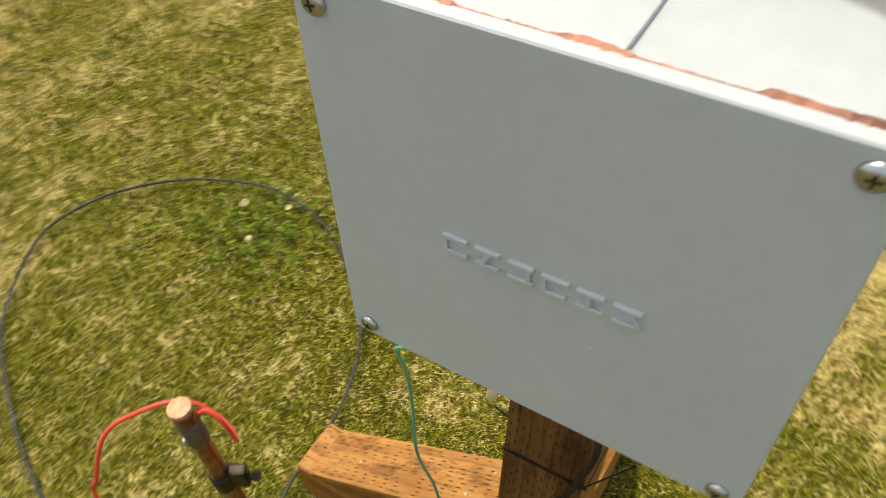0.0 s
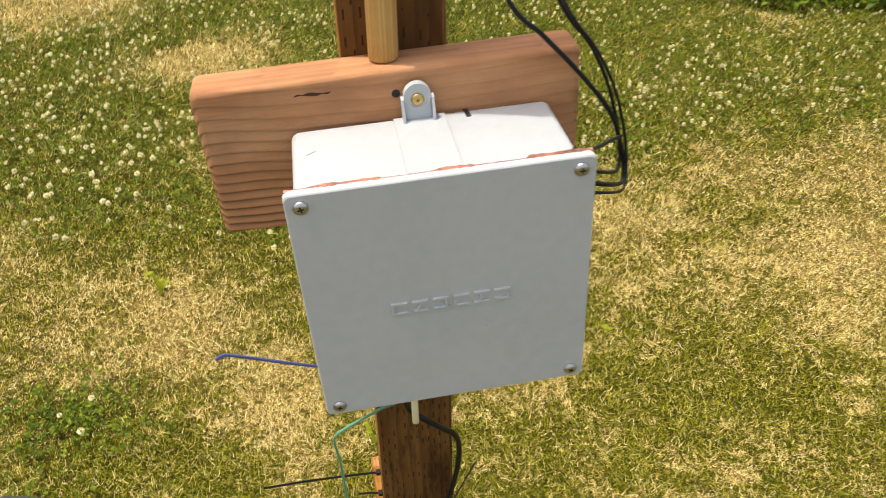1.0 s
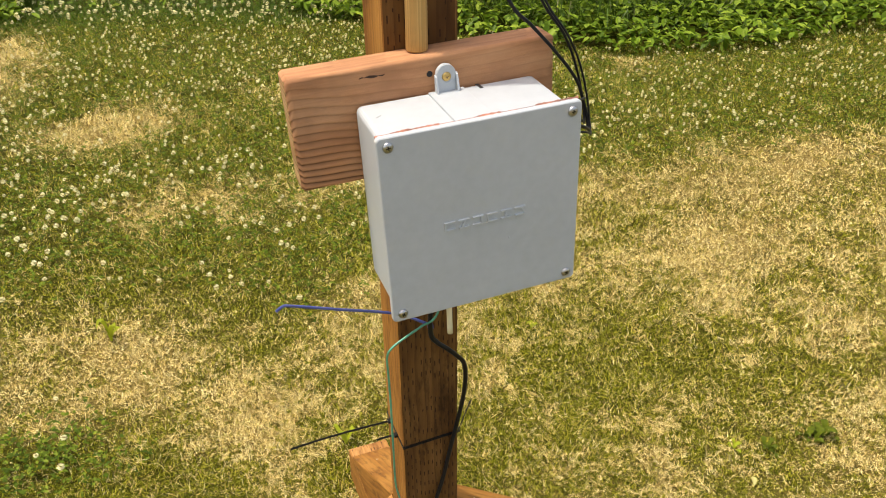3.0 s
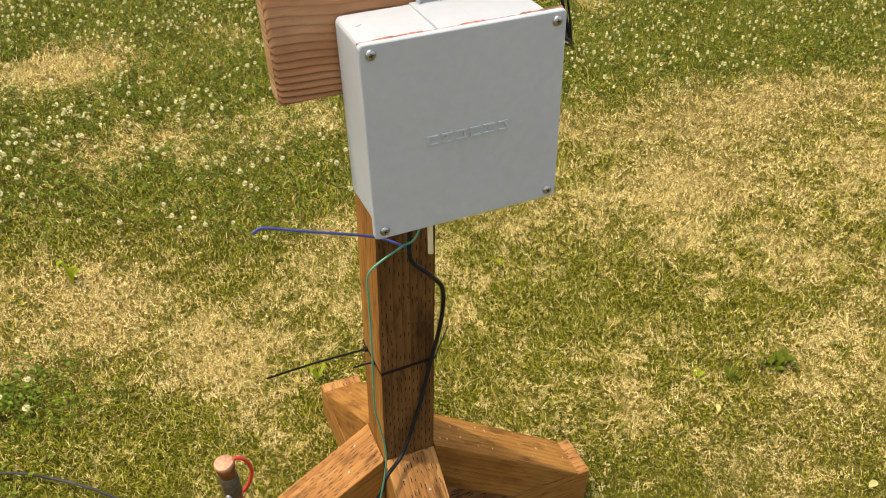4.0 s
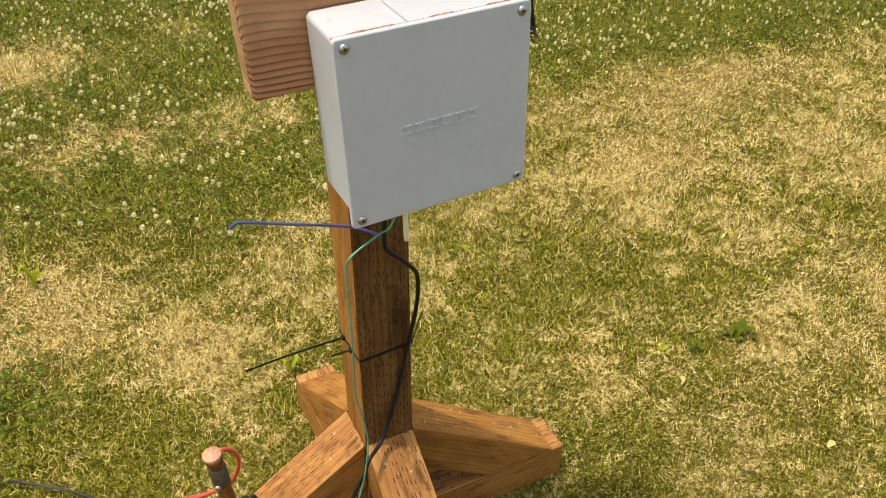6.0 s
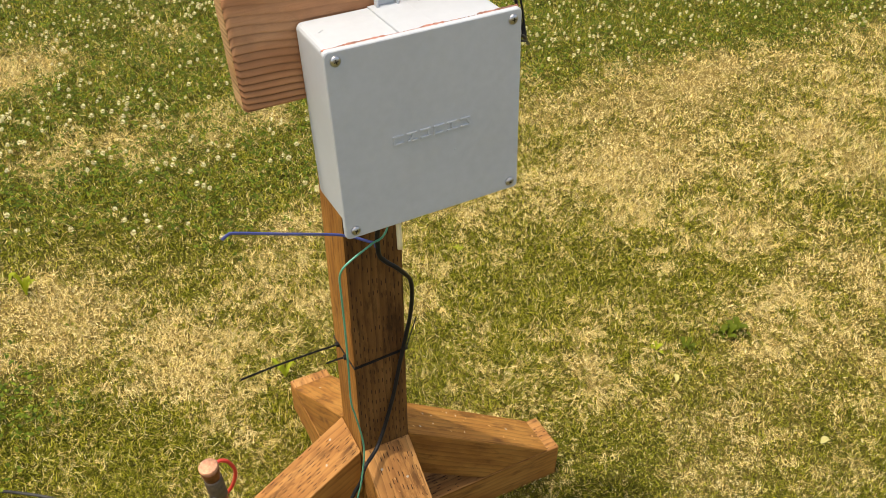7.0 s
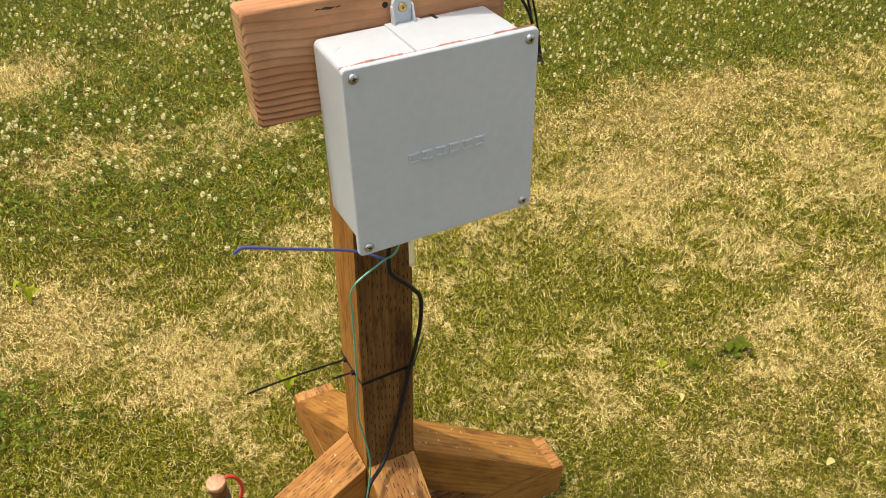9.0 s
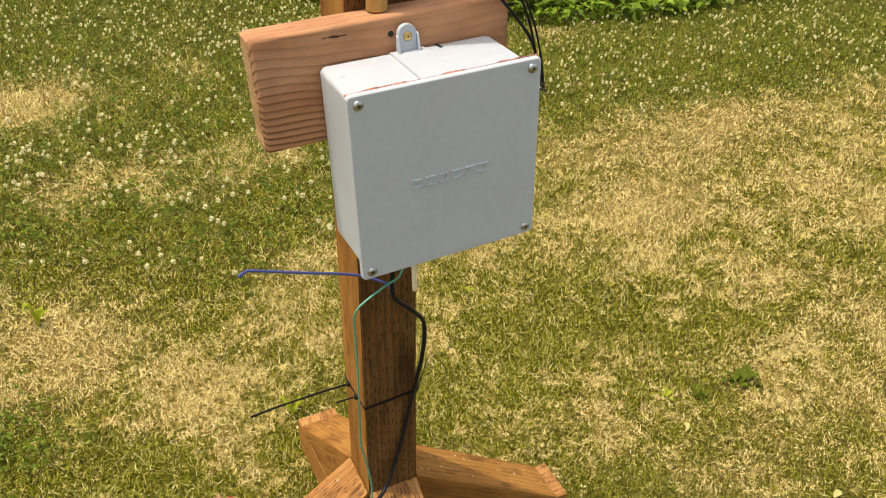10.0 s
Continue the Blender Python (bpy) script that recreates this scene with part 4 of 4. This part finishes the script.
fl = scatter((-3.0, 0.2), (5.0, 5.0), 10500, lambda x, y: np.clip(clover(x, y), 0, 1) * on_lawn(x, y) * np.clip(0.60 + 1.0 * ripple(x * 2.6 + 9, y * 2.6), 0.12, 1) * np.where(y < 0.95, 0.12, 1.0))
fl = np.concatenate((fl, np.array(((-0.674, 0.697), (-0.725, 0.634), (-0.872, 0.379), (-0.78, 0.414), (-0.80, 0.308), (-0.346, 1.963), (-0.698, 1.559)))))
verts = flower_heads(fl, 0.0083)
loops, starts = repeat(4, ((0, 1, 2, 3),), (), len(verts) // 4)
stuff("clover_flowers", verts, loops, starts, PETAL, "small white clover flower heads scattered over the lawn", "clover flower")

# border of leafy plants and tall grass beyond the lawn
p = scatter((-3.4, 2.6), (6.0, 6.5), 60000, lambda x, y: ((y > border_line(x) - 0.05 + 0.06 * ripple(x * 2, y)) & (y < border_line(x) + 1.6)).astype(float) * np.where((x > 0.55) | (x < -1.1), 1.0, 0.10))
gap = np.clip((p[:, 1] - border_line(p[:, 0]) + 0.08) * 1.2, 0, 1)
leaf_object("border_plants", leaf_pieces(p, 0.02 + rng.uniform(0.2, 1, len(p)) * (0.07 + 0.20 * gap), 0.046, 0.5, 1.25), BORDER, "leafy green ground cover along the far lawn edge", "plants")
p1 = scatter((-3.4, 3.1), (6.0, 7.0), 40000, lambda x, y: ((y > border_line(x) + 0.30 + 0.1 * ripple(x * 2, y)) & (y < border_line(x) + 2.2)).astype(float) * np.where((x > 0.55) | (x < -1.1), 1.0, 0.12))
p2 = scatter((-1.6, 4.0), (1.2, 5.6), 9000, lambda x, y: (y > border_line(x) - 0.2).astype(float))
blade_object("tall_grass", ((p1, 0.42, 0.009, 0.45, 1.2), (p2, 0.09, 0.007, 0.7, 0.8)), TALL, "tall uncut grass standing behind the border plants", "grass")
p = scatter((-1.4, 4.0), (1.1, 6.8), 1100, lambda x, y: (y > border_line(x) - 0.3).astype(float))
verts = flower_heads(p, 0.013)
verts[:, 2] += 0.04
loops, starts = repeat(4, ((0, 1, 2, 3),), (), len(verts) // 4)
stuff("border_flowers", verts, loops, starts, PETAL, "white clover flower heads along the far lawn edge", "clover flower")


# ---- single weeds in the lawn ----
def weed(x, y, size, count, mat, label, rise=0.5, seed=1, broad=0.26, spread=0.0):
    rnd = random.Random(seed)
    t = thing("weed", label, "weed", pose(x, y, float(ground_z(x, y)), 0, 0, rnd.uniform(0, 360)))
    for k in range(count):
        L, w = size * rnd.uniform(0.7, 1.2), size * broad * rnd.uniform(0.8, 1.25)
        up = rise * rnd.uniform(0.6, 1.3)
        bm = bmesh.new()
        rows = []
        for i in range(6):
            s = i / 5
            half = w * math.sin(math.pi * min(0.97, 0.08 + 0.9 * s)) * 0.5 * (1.15 if i % 2 else 0.9)
            c = Vector((s * L, 0, math.sin(s * 2.2) * L * up + 0.004))
            rows.append([bm.verts.new(c + Vector((0, -half, half * 0.35))), bm.verts.new(c), bm.verts.new(c + Vector((0, half, half * 0.35)))])
        for lo, hi in zip(rows, rows[1:]):
            for j in range(2):
                bm.faces.new((lo[j], lo[j + 1], hi[j + 1], hi[j]))
        part("leaf", bm, mat, t).matrix_local = pose(rnd.uniform(-1, 1) * spread, rnd.uniform(-0.4, 0.4) * spread, 0, 0, rnd.uniform(-12, 12), k * 360 / count + rnd.uniform(-18, 18))
    return t


weed(1.035, 0.118, 0.026, 20, WEEDDARK, "low patch of broad dark green weed leaves in the lawn", 0.85, 2, 0.58, 0.036)
weed(0.831, 0.160, 0.017, 6, WEEDM, "small light green weed sprout in dry grass", 0.6, 3, 0.6, 0.012)
weed(0.905, 0.120, 0.021, 9, WEEDDARK, "small dull green weed sprout in dry grass", 0.85, 7, 0.55, 0.018)
weed(-0.573, 1.095, 0.044, 5, WEEDM, "light yellow-green upright weed in the lawn", 1.4, 4, 0.34, 0.006)
weed(-0.043, 0.486, 0.032, 4, WEEDM, "yellow-green weed beside the stand foot", 1.2, 5, 0.36, 0.005)
weed(0.574, 0.751, 0.020, 5, WEEDM, "tiny light green weed in short grass", 0.6, 6, 0.5, 0.008)


# ---- wood chips left lying on the braces ----
CHIP = leafy("wood_chip", ((0.0, (0.40, 0.16, 0.05)), (0.75, (0.60, 0.33, 0.13)), (1.0, (0.82, 0.70, 0.52))), 0.05, 0.8)
chips = np.random.default_rng(21)
cv = []
for turn, count in ((0, 20), (180, 8), (270, 12)):
    turned = np.array(Matrix.Rotation(radians(turn), 3, "Z"))
    for _ in range(count):
        r, y = chips.uniform(0.06, 0.35), chips.uniform(-0.038, 0.038)
        a, size = chips.uniform(0, math.tau), chips.uniform(0.0015, 0.0050)
        u, v = np.array((math.cos(a), math.sin(a))), np.array((-math.sin(a), math.cos(a))) * chips.uniform(0.25, 0.5)
        for d in (u, v, -u, -v, u * 0.1):
            x2, y2 = r + d[0] * size * 0.82, y + d[1] * size
            lift = 0.0004 if d is not u else 0.0012
            cv.append(turned @ np.array((x2, y2, 0.300 - (x2 - H) * 0.698 + lift)))
        cv[-1] = cv[-1] + np.array((0, 0, 0.0018))
loops, starts = repeat(5, (), ((0, 1, 4), (1, 2, 4), (2, 3, 4), (3, 0, 4)), len(cv) // 5)
stuff("wood_chips", np.array(cv), loops, starts, CHIP, "small pale and orange wood chips lying on the braces", "wood chips")


# ---- fallen leaves ----
def fallen_leaf(x, y, size, turn):
    bm = bmesh.new()
    rows = []
    for i in range(7):
        t = i / 6
        half = size * 0.27 * math.sin(math.pi * (0.06 + 0.88 * t))
        c = Vector(((t - 0.5) * size, 0, 0.004 * math.sin(t * 3.1)))
        rows.append([bm.verts.new(c + Vector((0, k * half, abs(k) * half * 0.4))) for k in (-1, 0, 1)])
    for lo, hi in zip(rows, rows[1:]):
        for j in range(2):
            bm.faces.new((lo[j], lo[j + 1], hi[j + 1], hi[j]))
    ob = part("fallen_leaf", bm, LEAFM)
    ob.matrix_world = pose(x, y, float(ground_z(x, y)) + 0.012, 6, -4, turn)
    return tagged(ob, "small pale yellow fallen leaf lying on the grass", "leaf", "fallen leaves")


fallen_leaf(0.800, 0.050, 0.024, 60)
fallen_leaf(0.968, -0.250, 0.027, 10)
fallen_leaf(1.616, 0.332, 0.022, 130)
